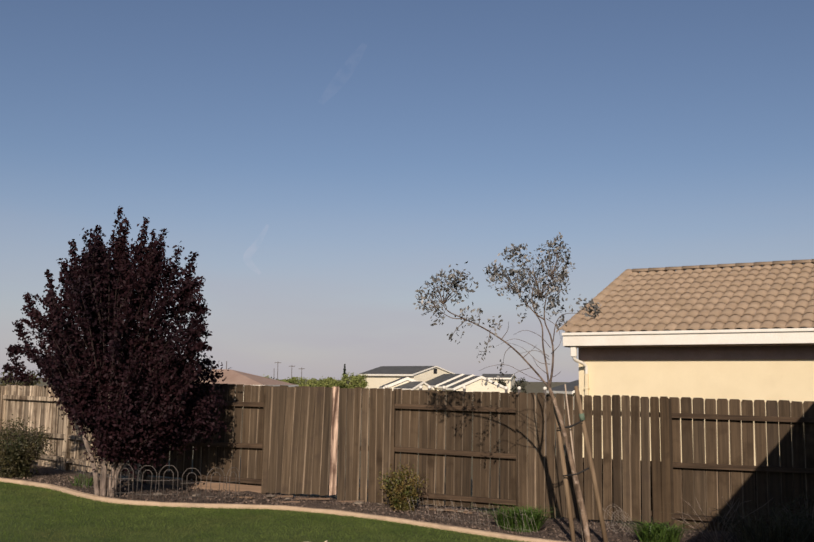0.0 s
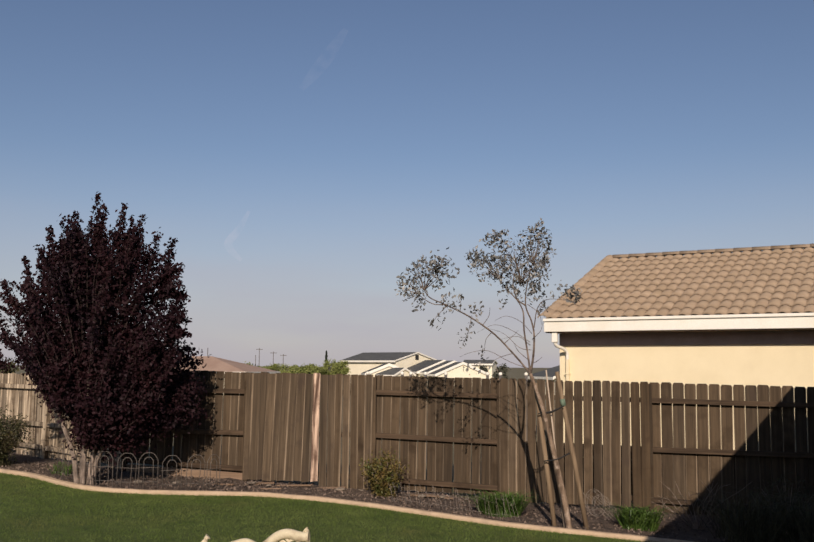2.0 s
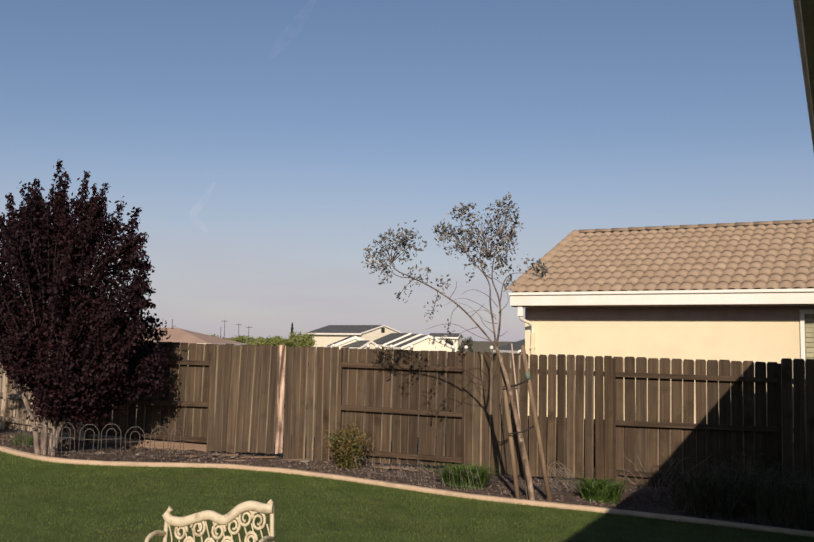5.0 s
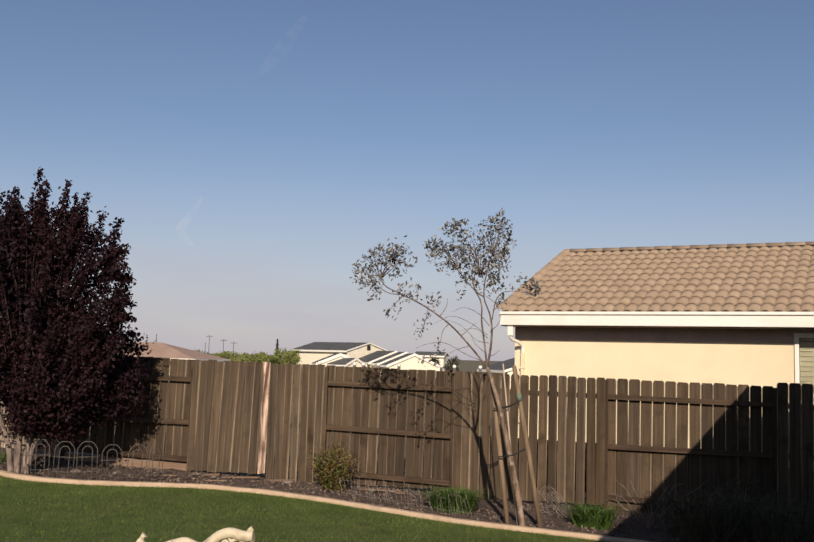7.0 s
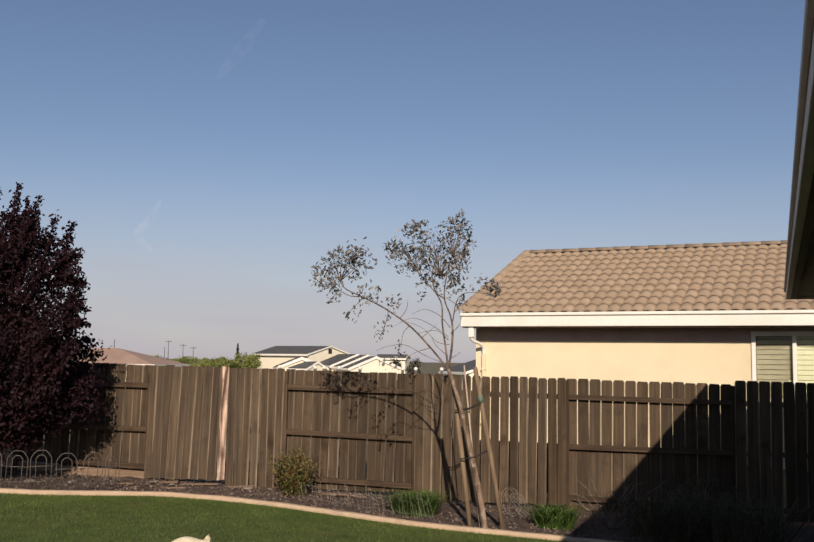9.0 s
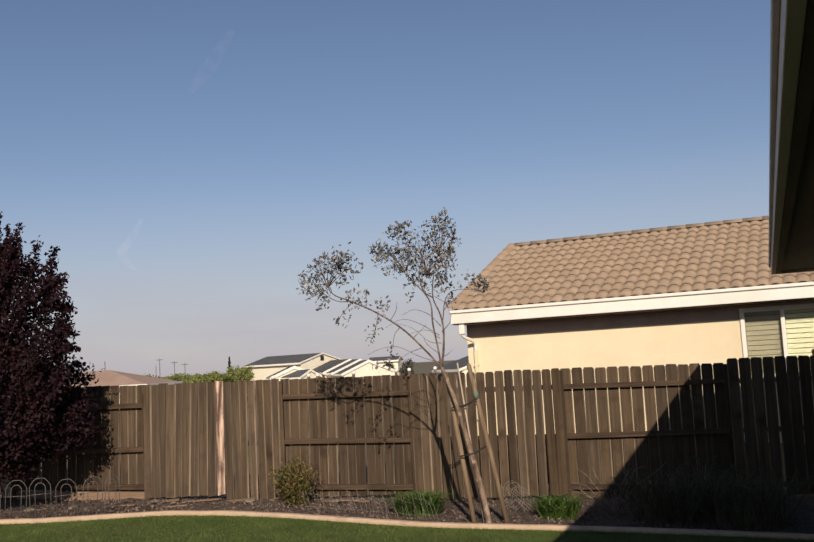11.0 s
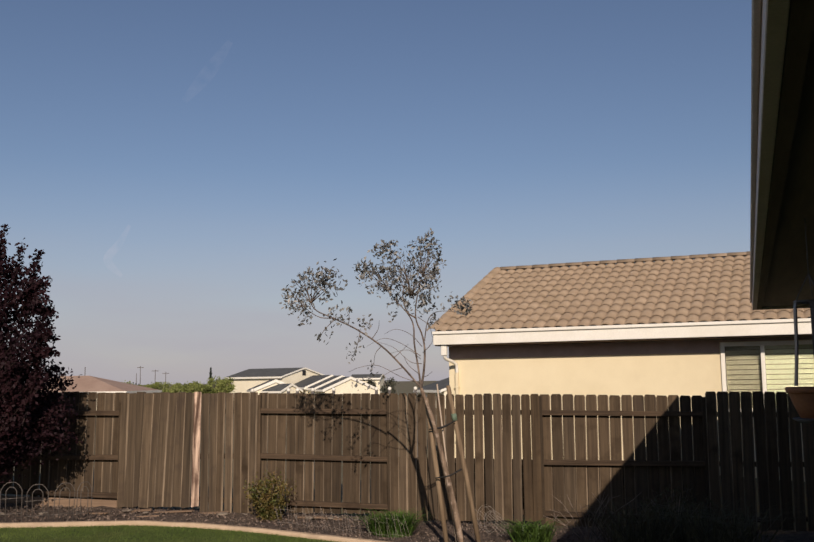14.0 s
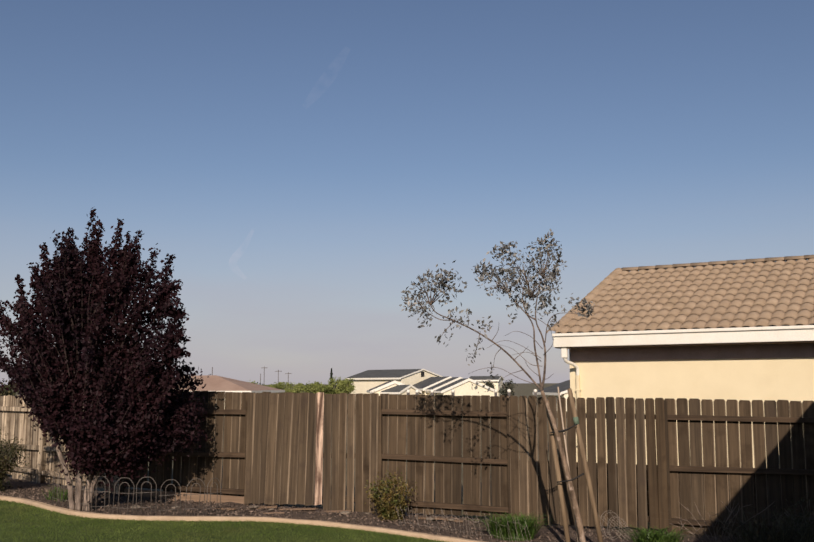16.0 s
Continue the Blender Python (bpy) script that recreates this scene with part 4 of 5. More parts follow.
    for sx, sy, tx, tz in ((3.27, -2.28, 2.98, 2.02), (3.77, -2.24, 3.35, 2.22)):
        st = empty("tree_stake", (sx, sy, lie(sx, sy)))
        tagged(st, "leaning wooden tree stake beside the young tree", "stake", group="stakes of the young tree")
        bm = bmesh.new()
        e = Vector((2.95 + (tx - 2.95) * 0.925 - sx, 0.02, 2.29 + (tz - 2.29) * 0.925 - lie(sx, sy)))
        tube(bm, [(0, 0, -0.1), e * 0.5, e * 0.985, e], [0.040, 0.039, 0.037, 0.030], 8)
        part("shaft", bm, M_STAKE, st)
        if sx > 3.5:
            bm = bmesh.new()
            q = e * 0.80
            tube(bm, [q - e.normalized() * 0.05, q + e.normalized() * 0.06], [0.043, 0.043], 8)
            part("tape", bm, M_TAPE, st, "faded green tape")
    st = empty("tree_stake", (3.42, -2.28, lie(3.42)))
    tagged(st, "thin pale wooden lath leaning behind the young tree", "stake", group="stakes of the young tree")
    bm = bmesh.new()
    tube(bm, [(0, 0, -0.1), (-0.27, 0.0, 2.25 - lie(3.42))], [0.014, 0.012], 6)
    part("shaft", bm, M_LATH, st)
    for z, x0, x1 in ((1.78, 3.02, 3.42), (1.05, 3.10, 3.50)):
        bm = bmesh.new()
        a, b = Vector((x0, -2.33, lie(3.3) + z - 0.02)), Vector((x1, -2.28, lie(3.3) + z + 0.10))
        tube(bm, spline([a + Vector((0, -0.04, 0)), (a + b) / 2 + Vector((0, -0.13, -0.02)), b + Vector((0, -0.05, 0))], 6), 0.011, 6)
        tube(bm, spline([a + Vector((0, 0.05, 0)), (a + b) / 2 + Vector((0, 0.0, -0.04)), b + Vector((0, 0.05, 0))], 6), 0.011, 6)
        t = part("tree_tie", bm, M_TIE)
        tagged(t, "black rubber tie holding the trunk between stakes", "tree tie", group="ties of the young tree")


young_tree()


# ---- shrubs of the bed ----
def shrub(name, label, x, y, rx, rz, stems, leaves, size, material, seed, aspect=0.45, category="shrub"):
    z0 = lie(x, y)
    s = empty(name, (x, y, z0))
    tagged(s, label, category)
    rnd = random.Random(seed)
    bm, centres = bmesh.new(), []
    for _ in range(stems):
        az, lean = rnd.uniform(0, 2 * math.pi), rnd.random() ** 0.6
        h = rz * rnd.uniform(0.6, 1.05) * (1 - 0.3 * lean)
        e = Vector((rx * lean * math.cos(az), rx * lean * math.sin(az), h))
        p = spline([(e.x * 0.1, e.y * 0.1, -0.02), (e.x * 0.4, e.y * 0.4, h * 0.55), e], 4)
        tube(bm, p, [0.008 - 0.005 * j / (len(p) - 1) for j in range(len(p))], 4, caps=False)
        for _ in range(leaves // stems):
            q = p[rnd.randrange(1, len(p))]
            centres.append(q + Vector((rnd.gauss(0, rx * 0.16), rnd.gauss(0, rx * 0.16), rnd.gauss(0, rz * 0.09))))
    centres = [c for c in centres if c.z > 0.02]
    part("stems", bm, M_BARK, s)
    leaf_cloud("foliage", centres, size, material, s, aspect, seed + 1)


def clump_plant(name, label, x, y, r, h, count, material, seed, width=0.022):
    z0 = lie(x, y)
    s = empty(name, (x, y, z0))
    tagged(s, label, "plant")
    rs = np.random.RandomState(seed)
    a, d = rs.uniform(0, 2 * np.pi, count), np.sqrt(rs.uniform(0, 1, count)) * r
    roots = np.stack([d * np.cos(a), d * np.sin(a), np.zeros(count)], 1)
    blades("leaves", roots, h, width, material, s, 1.5 if material is M_DRY else 1.25, seed + 1, True)


shrub("nandina_shrub", "bronze and green nandina shrub against the fence", 0.32, -0.62, 0.40, 0.84, 56, 5600, 0.052, M_NAND, 41)
shrub("rounded_shrub", "rounded dark green shrub at the lawn's edge", -7.22, -0.60, 0.62, 1.08, 90, 13000, 0.055, M_HEDGE, 43, 0.4)
clump_plant("lily_clump", "low clump of bright green strap leaves in mulch", 2.40, -1.55, 0.32, 0.42, 900, M_STRAP, 51, 0.016)
clump_plant("lily_clump", "low clump of bright green strap leaves in mulch", 4.60, -1.80, 0.28, 0.38, 700, M_STRAP, 53, 0.016)
clump_plant("ornamental_grass", "arching ornamental grass in the shade of the house", 6.2, -2.2, 0.5, 0.85, 420, M_DRY, 55, 0.012)
clump_plant("ornamental_grass", "arching ornamental grass in the shade of the house", 7.3, -2.5, 0.6, 0.95, 460, M_DRY, 57, 0.012)
clump_plant("weed_tuft", "small tuft of weeds at the fence's foot", -5.6, -1.0, 0.16, 0.3, 90, M_STRAP, 59, 0.012)
shrub("shaded_shrub", "dark shrub in the shade of the house", 6.9, -1.6, 0.55, 0.95, 40, 2200, 0.06, M_HEDGE, 61)


def dry_branches(x, y, seed):
    rnd = random.Random(seed)
    bm = bmesh.new()
    for _ in range(16):
        az = rnd.uniform(-2.9, -0.2) + math.pi
        L = rnd.uniform(0.5, 0.95)
        e = Vector((math.cos(az) * L * 0.8, rnd.uniform(-0.3, 0.2), L * rnd.uniform(0.45, 1.0)))
        p = spline([(0, 0, -0.03), e * 0.5 + Vector((rnd.uniform(-0.08, 0.08), 0, 0.06)), e], 4)
        tube(bm, p, [0.009 - 0.006 * j / (len(p) - 1) for j in range(len(p))], 4, caps=False)
        for _ in range(2):
            q = p[rnd.randrange(3, len(p))]
            tube(bm, [q, q + Vector((rnd.uniform(-0.2, 0.2), rnd.uniform(-0.1, 0.1), rnd.uniform(0.02, 0.22)))], [0.005, 0.002], 4, caps=False)
    ob = part("dry_shrub", bm, M_BARK, None, "", pose(x, y, lie(x, y)))
    tagged(ob, "leafless dry shrub with brittle grey branches", "shrub")


dry_branches(5.55, -1.5, 71)


# ---- wire edging ----
def hoop_panel(w, h, wire=0.006):
    bm = bmesh.new()
    r = w * 0.42
    for k, (rr, top) in enumerate(((r, h), (r * 0.5, h * 0.88))):
        arc = [(u * rr, 0, top - rr * 0.85 + v * rr * 0.85) for u, v in ((-1, 0), (-0.94, 0.22), (-0.68, 0.68), (-0.42, 0.95), (-0.2, 1.0), (0.2, 1.0), (0.42, 0.95), (0.68, 0.68), (0.94, 0.22), (1, 0))]
        tube(bm, [(-rr, 0, -0.08)] + arc + [(rr, 0, -0.08)], wire, 5)
    for z in (h * 0.60, h * 0.22):
        tube(bm, [(-w / 2, 0, z), (w / 2, 0, z)], wire * 0.9, 5)
    me = bpy.data.meshes.new("hoop")
    bm.to_mesh(me)
    bm.free()
    return me


def hoop_fence(name, label, path, w, h, material, wire, seed, lean=4.0):
    """Arched border sections along a line on the bed."""
    f = empty(name, (path[0][0], path[0][1], 0))
    tagged(f, label, "garden border")
    me = hoop_panel(w, h, wire)
    me.materials.append(material)
    pts = spline([(x, y, 0) for x, y in path], 30)
    rnd = random.Random(seed)
    gone, last = 0.0, pts[0]
    for q in pts[1:]:
        gone += (q - last).length
        d, last = q - last, q
        if gone >= w:
            gone = 0.0
            part("hoop", me, None, f, "", pose(q.x - path[0][0], q.y - path[0][1], lie(q.x, q.y) + 0.02 + rnd.uniform(-0.03, 0.02), rnd.uniform(-lean, lean), rnd.uniform(-3, 3), math.degrees(math.atan2(d.y, d.x)) + rnd.uniform(-6, 6)))


hoop_fence("wire_border", "low arched wire border round the plum tree", [(-5.6, -1.35), (-4.9, -1.9), (-4.2, -2.05), (-3.5, -1.95), (-2.8, -1.65), (-2.5, -1.2)], 0.37, 0.62, M_IRON, 0.0058, 81)
def slant_border():
    """Thin wires leaning out of the mulch, tied by two long wires."""
    f = empty("wire_border", (0.55, -1.15, lie(0.55)))
    tagged(f, "thin leaning wire border along the bed", "garden border")
    rnd = random.Random(84)
    path = spline([(0.55, -1.15, 0), (1.3, -1.45, 0), (2.0, -1.85, 0), (2.75, -2.1, 0)], 12)
    tops = []
    for i, q in enumerate(path):
        p = Vector((q.x - 0.55, q.y + 1.15, lie(q.x) - lie(0.55)))
        lean = Vector((rnd.uniform(-0.16, -0.02), rnd.uniform(-0.04, 0.08), rnd.uniform(0.30, 0.44)))
        bm = bmesh.new()
        tube(bm, [p - Vector((0, 0, 0.06)), p + lean], 0.0022, 4, caps=False)
        part("wire", bm, M_WIRE, f)
        tops.append((p, lean))
    for t in (0.25, 0.8):
        bm = bmesh.new()
        tube(bm, [p + lean * t for p, lean in tops], 0.002, 4, caps=False)
        part("tie_wire", bm, M_WIRE, f)


slant_border()


def wire_coil(x, y):
    bm = bmesh.new()
    rnd = random.Random(90)
    for i in range(6):
        r = 0.17 + rnd.uniform(-0.04, 0.05)
        off = i * 0.035
        tube(bm, [(off + r * 0.75 * math.cos(a) - 0.15, 0.12 * math.sin(a) + rnd.uniform(-0.01, 0.01), 0.30 - off * 0.8 + r * math.sin(a)) for a in [2 * math.pi * k / 18 for k in range(19)]], 0.0022, 4, caps=False)
    for i in range(6):
        tube(bm, [(-0.3 + 0.07 * i, -0.05, 0.42 - 0.02 * i), (0.15 + 0.07 * i, -0.08, -0.04)], 0.003, 4, caps=False)
    ob = part("wire_coil", bm, M_WIRE, None, "", pose(x, y, lie(x, y) + 0.03))
    tagged(ob, "tangled coil of thin wire fencing on the bed", "wire coil")


wire_coil(4.05, -1.2)


def bed_litter():
    rs = np.random.RandomState(12)
    k = 5000
    x = rs.uniform(-9, 8, k)
    y = np.interp(x, CX, CY) + 0.1 + rs.uniform(0, 1, k) * (0.1 - np.interp(x, CX, CY))
    z = np.array([lie(a, b) + 0.045 for a, b in zip(x, y)])
    ob = leaf_cloud("mulch_chips", np.stack([x, y, z], 1), 0.06, M_CHIP, None, 0.45, 13)
    tagged(ob, "scattered bark chips and dead leaves on the bed", "mulch", kind="stuff")
    rnd = random.Random(14)
    for sx, sy, s in ((-2.2, -0.35, 0.10), (-1.85, -0.5, 0.07), (-0.55, -0.3, 0.12), (-0.2, -0.25, 0.07), (0.95, -0.3, 0.10), (1.3, -0.25, 0.08), (1.75, -0.35, 0.06), (-3.4, -1.0, 0.09), (-4.0, -1.3, 0.12), (2.1, -2.36, 0.05)):
        bm = bmesh.new()
        bmesh.ops.create_icosphere(bm, subdivisions=2, radius=s * 0.75)
        for v in bm.verts:
            v.co *= 1 + 0.3 * noise.noise(v.co * 9 + Vector((sx * 7, 0, 0)))
            v.co.z *= 0.35
            v.co.x *= 1.4
        st = part("stone", bm, M_STONE, None, "", pose(sx, sy, lie(sx, sy) + 0.05, 0, 0, rnd.uniform(0, 360)))
        tagged(st, "pale rough stone lying in the mulch bed", "stone", group="stones in the bed")


bed_litter()


def wood_scraps():
    rnd = random.Random(15)
    for x, y, L, rz in ((-2.05, -0.30, 0.5, 6), (-1.45, -0.22, 0.7, -4), (-0.75, -0.20, 0.55, -2), (0.95, -0.22, 0.45, 3), (1.35, -0.26, 0.35, -8), (-1.75, -0.9, 0.5, 10), (-2.6, -0.75, 0.4, -14)):
        bm = bmesh.new()
        box(bm, (-L / 2, -0.04, 0.0), (L / 2, 0.04, 0.022), 0.004)
        for v in bm.verts:
            v.co.y += 0.012 * noise.noise((v.co.x * 5, x, 0))
        ob = part("wood_scrap", bm, M_KICK, None, "", pose(x, y, lie(x, y) + 0.035, rnd.uniform(-12, 12), rnd.uniform(-3, 3), rz))
        tagged(ob, "splintered pale wood scrap at the fence's foot", "wood scrap", group="wood scraps by the fence")


wood_scraps()


# ---- white garden bench ----
def bench():
    x, y, rz = 0.53, -9.11, -4.0
    b = empty("garden_bench", (x, y, lie(x, y)), rz)
    tagged(b, "white cast-iron garden bench with scrolled back, on the lawn", "bench")
    half = 0.60
    b.scale = (0.82, 0.82, 1.035)
    crest = [(-half, 0.80), (-0.54, 0.745), (-0.40, 0.735), (-0.24, 0.775), (-0.10, 0.80), (0.04, 0.765), (0.12, 0.79), (0.24, 0.865), (0.36, 0.895), (0.50, 0.875), (half, 0.88)]
    bm = bmesh.new()
    tube(bm, spline([(u, 0.0, z - 0.03) for u, z in crest], 6), 0.042, 10)
    tube(bm, [(-half, 0, 0.44), (half, 0, 0.44)], 0.02, 8)
    part("back_rail", bm, M_BENCH, b)
    for s in (-1, 1):
        bm = bmesh.new()
        top = 0.81 if s < 0 else 0.90
        tube(bm, spline([(s * half, 0.10, 0.0), (s * half, 0.04, 0.25), (s * half, 0.0, 0.45), (s * (half - 0.02), 0.02, top - 0.06), (s * (half - 0.05), 0.03, top)], 5), [0.024] * 20 + [0.036], 8)
        part("back_post", bm, M_BENCH, b)
        bm = bmesh.new()
        tube(bm, spline([(s * half, -0.48, 0.0), (s * half, -0.44, 0.22), (s * half, -0.46, 0.42), (s * half, -0.44, 0.60), (s * half, -0.25, 0.64), (s * half, 0.0, 0.60)], 5), 0.022, 8)
        part("arm", bm, M_BENCH, b)
    for cx, cz, r, turn in ((-0.42, 0.62, 0.075, 1), (-0.22, 0.66, 0.085, -1), (0.0, 0.64, 0.08, 1), (0.17, 0.69, 0.085, -1), (0.30, 0.76, 0.085, 1), (0.44, 0.74, 0.09, -1), (0.36, 0.58, 0.07, 1), (-0.32, 0.52, 0.06, -1), (0.10, 0.53, 0.07, 1), (-0.1, 0.52, 0.06, 1), (0.5, 0.54, 0.05, -1)):
        bm, pts = bmesh.new(), []
        for k in range(22):
            a = k / 21 * 3.6 * math.pi
            rr = r * (1 - 0.75 * k / 21)
            pts.append((cx + turn * rr * math.cos(a), 0.012 * math.sin(a), cz + rr * math.sin(a)))
        tube(bm, pts, [0.017 - 0.006 * k / 21 for k in range(22)], 6)
        part("scroll", bm, M_BENCH, b)
    for k in range(14):
        u = -0.55 + k * 0.085
        bm = bmesh.new()
        tube(bm, spline([(u, 0, 0.44), (u + 0.03, 0.01, 0.55), (u - 0.02, 0, 0.72)], 3), 0.009, 5)
        part("spindle", bm, M_BENCH, b)
    for k in range(7):
        bm = bmesh.new()
        yy = -0.46 + k * 0.072
        box(bm, (-half + 0.02, yy, 0.40), (half - 0.02, yy + 0.05, 0.425), 0.004)
        part("seat_slat", bm, M_BENCH, b)


bench()


# ---- patio roof over the viewer ----
def patio_roof():
    ang = 19.4
    u, v = Vector((math.sin(radians(ang)), math.cos(radians(ang)), 0)), Vector((math.cos(radians(ang)), -math.sin(radians(ang)), 0))
    edge = Vector((2.87, -16.57, 0)) + 0.142 * v
    roof = empty("patio_roof", (edge.x, edge.y, 0), -ang)
    tagged(roof, "shaded patio roof with taupe fascia and dark soffit", "patio roof")
    far, near, deep, z = 16.0, -5.5, 7.0, 3.37
    bm = bmesh.new()
    box(bm, (0.0, near, z), (0.064, far, z + 0.15), 0.004)
    box(bm, (0.064, far - 0.05, z), (deep, far, z + 0.15), 0.004)
    part("fascia", bm, M_FASCIA, roof)
    bm = bmesh.new()
    box(bm, (-0.03, near, z + 0.12), (-0.002, far + 0.03, z + 0.17), 0.004)
    part("drip_edge", bm, M_FASCIA, roof)
    bm = bmesh.new()
    box(bm, (0.067, near, z + 0.004), (0.142, far - 0.06, z + 0.06), 0.004)
    part("sub_fascia", bm, M_BEAM, roof)
    bm = bmesh.new()
    box(bm, (0.145, near, z + 0.04), (deep, far - 0.06, z + 0.07))
    part("soffit", bm, M_BEAM, roof)
    bm = bmesh.new()
    a = [bm.verts.new(p) for p in ((0.0, near, z + 0.174), (deep, near, z + 1.6), (deep, far + 0.04, z + 1.6), (0.0, far + 0.04, z + 0.174))]
    b = [bm.verts.new((q.co.x, q.co.y, q.co.z + 0.05)) for q in a]
    bm.faces.new(a[::-1]); bm.faces.new(b)
    for i in range(4):
        bm.faces.new((a[i], a[(i + 1) % 4], b[(i + 1) % 4], b[i]))
    part("roof_surface", bm, M_TILE, roof)
    for yy in (near + 0.5, 4.5, far - 0.5):
        bm = bmesh.new()
        box(bm, (deep - 0.4, yy - 0.08, 0.0), (deep - 0.24, yy + 0.08, z + 0.02), 0.01)
        part("post", bm, M_BEAM, roof)
    bm = bmesh.new()
    box(bm, (0.3, near - 0.2, 0.3), (deep, near, z + 1.5))
    part("house_wall", bm, M_STUCCO, roof)
    bm = bmesh.new()
    box(bm, (deep, near, -0.5), (deep + 0.2, far, z + 1.55))
    part("house_wall", bm, M_STUCCO, roof)


patio_roof()


# ---- far houses ----
def gable_house(name, label, x, y, rz, length, width, eave, ridge, wall, roof, base=-0.2, trim=0.18, extra=False):
    """Ridge along local x; the gable end at local x = length / 2 faces the yard when turned."""
    h = empty(name, (x, y, 0), rz)
    tagged(h, label, "house")
    L, W = length / 2, width / 2
    bm = bmesh.new()
    sect = [(-W, base), (W, base), (W, eave), (0, ridge), (-W, eave)]
    a = [bm.verts.new((-L, yy, z)) for yy, z in sect]
    b = [bm.verts.new((L, yy, z)) for yy, z in sect]
    bm.faces.new(a[::-1]); bm.faces.new(b)
    for i in range(5):
        bm.faces.new((a[i], a[(i + 1) % 5], b[(i + 1) % 5], b[i]))
    part("wall", bm, wall, h)
    for s in (-1, 1):
        bm = bmesh.new()
        k = (ridge - eave) / W
        q = [(-L - 0.3, 0, ridge + 0.05), (L + 0.12, 0, ridge + 0.05), (L + 0.12, s * (W + 0.35), eave - 0.35 * k + 0.05), (-L - 0.3, s * (W + 0.35), eave - 0.35 * k + 0.05)]
        c = [bm.verts.new(p) for p in q]
        d = [bm.verts.new((p[0], p[1], p[2] + 0.10)) for p in q]
        bm.faces.new(c); bm.faces.new(d[::-1])
        for i in range(4):
            bm.faces.new((c[i], d[i], d[(i + 1) % 4], c[(i + 1) % 4]))
        bmesh.ops.recalc_face_normals(bm, faces=bm.faces)
        part("roof", bm, roof, h)
        bm = bmesh.new()
        q = [(0, ridge + 0.17), (s * (W + 0.37), eave - 0.37 * k + 0.17), (s * (W + 0.37), eave - 0.37 * k + 0.17 - trim), (0, ridge + 0.17 - trim)]
        c = [bm.verts.new((L + 0.125, *p)) for p in q]
        d = [bm.verts.new((L + 0.20, *p)) for p in q]
        bm.faces.new(c); bm.faces.new(d[::-1])
        for i in range(4):
            bm.faces.new((c[i], d[i], d[(i + 1) % 4], c[(i + 1) % 4]))
        bmesh.ops.recalc_face_normals(bm, faces=bm.faces)
        part("rake_board", bm, M_TRIM, h)
    bm = bmesh.new()
    box(bm, (-L - 0.3, -W - 0.42, eave - 0.35 * k - 0.12), (L + 0.2, -W - 0.36, eave - 0.35 * k + 0.12))
    part("fascia", bm, M_TRIM, h)
    if extra:
        bm = bmesh.new()
        box(bm, (L + 0.005, -0.35, eave + 0.15), (L + 0.04, 0.35, eave + 0.85))
        part("vent", bm, M_DARKGLASS, h)
        bm = bmesh.new()
        box(bm, (L - 1.6, -W - 0.03, eave - 0.75), (L - 0.9, -W - 0.005, eave - 0.45))
        part("vent", bm, M_DARKGLASS, h)
    return h


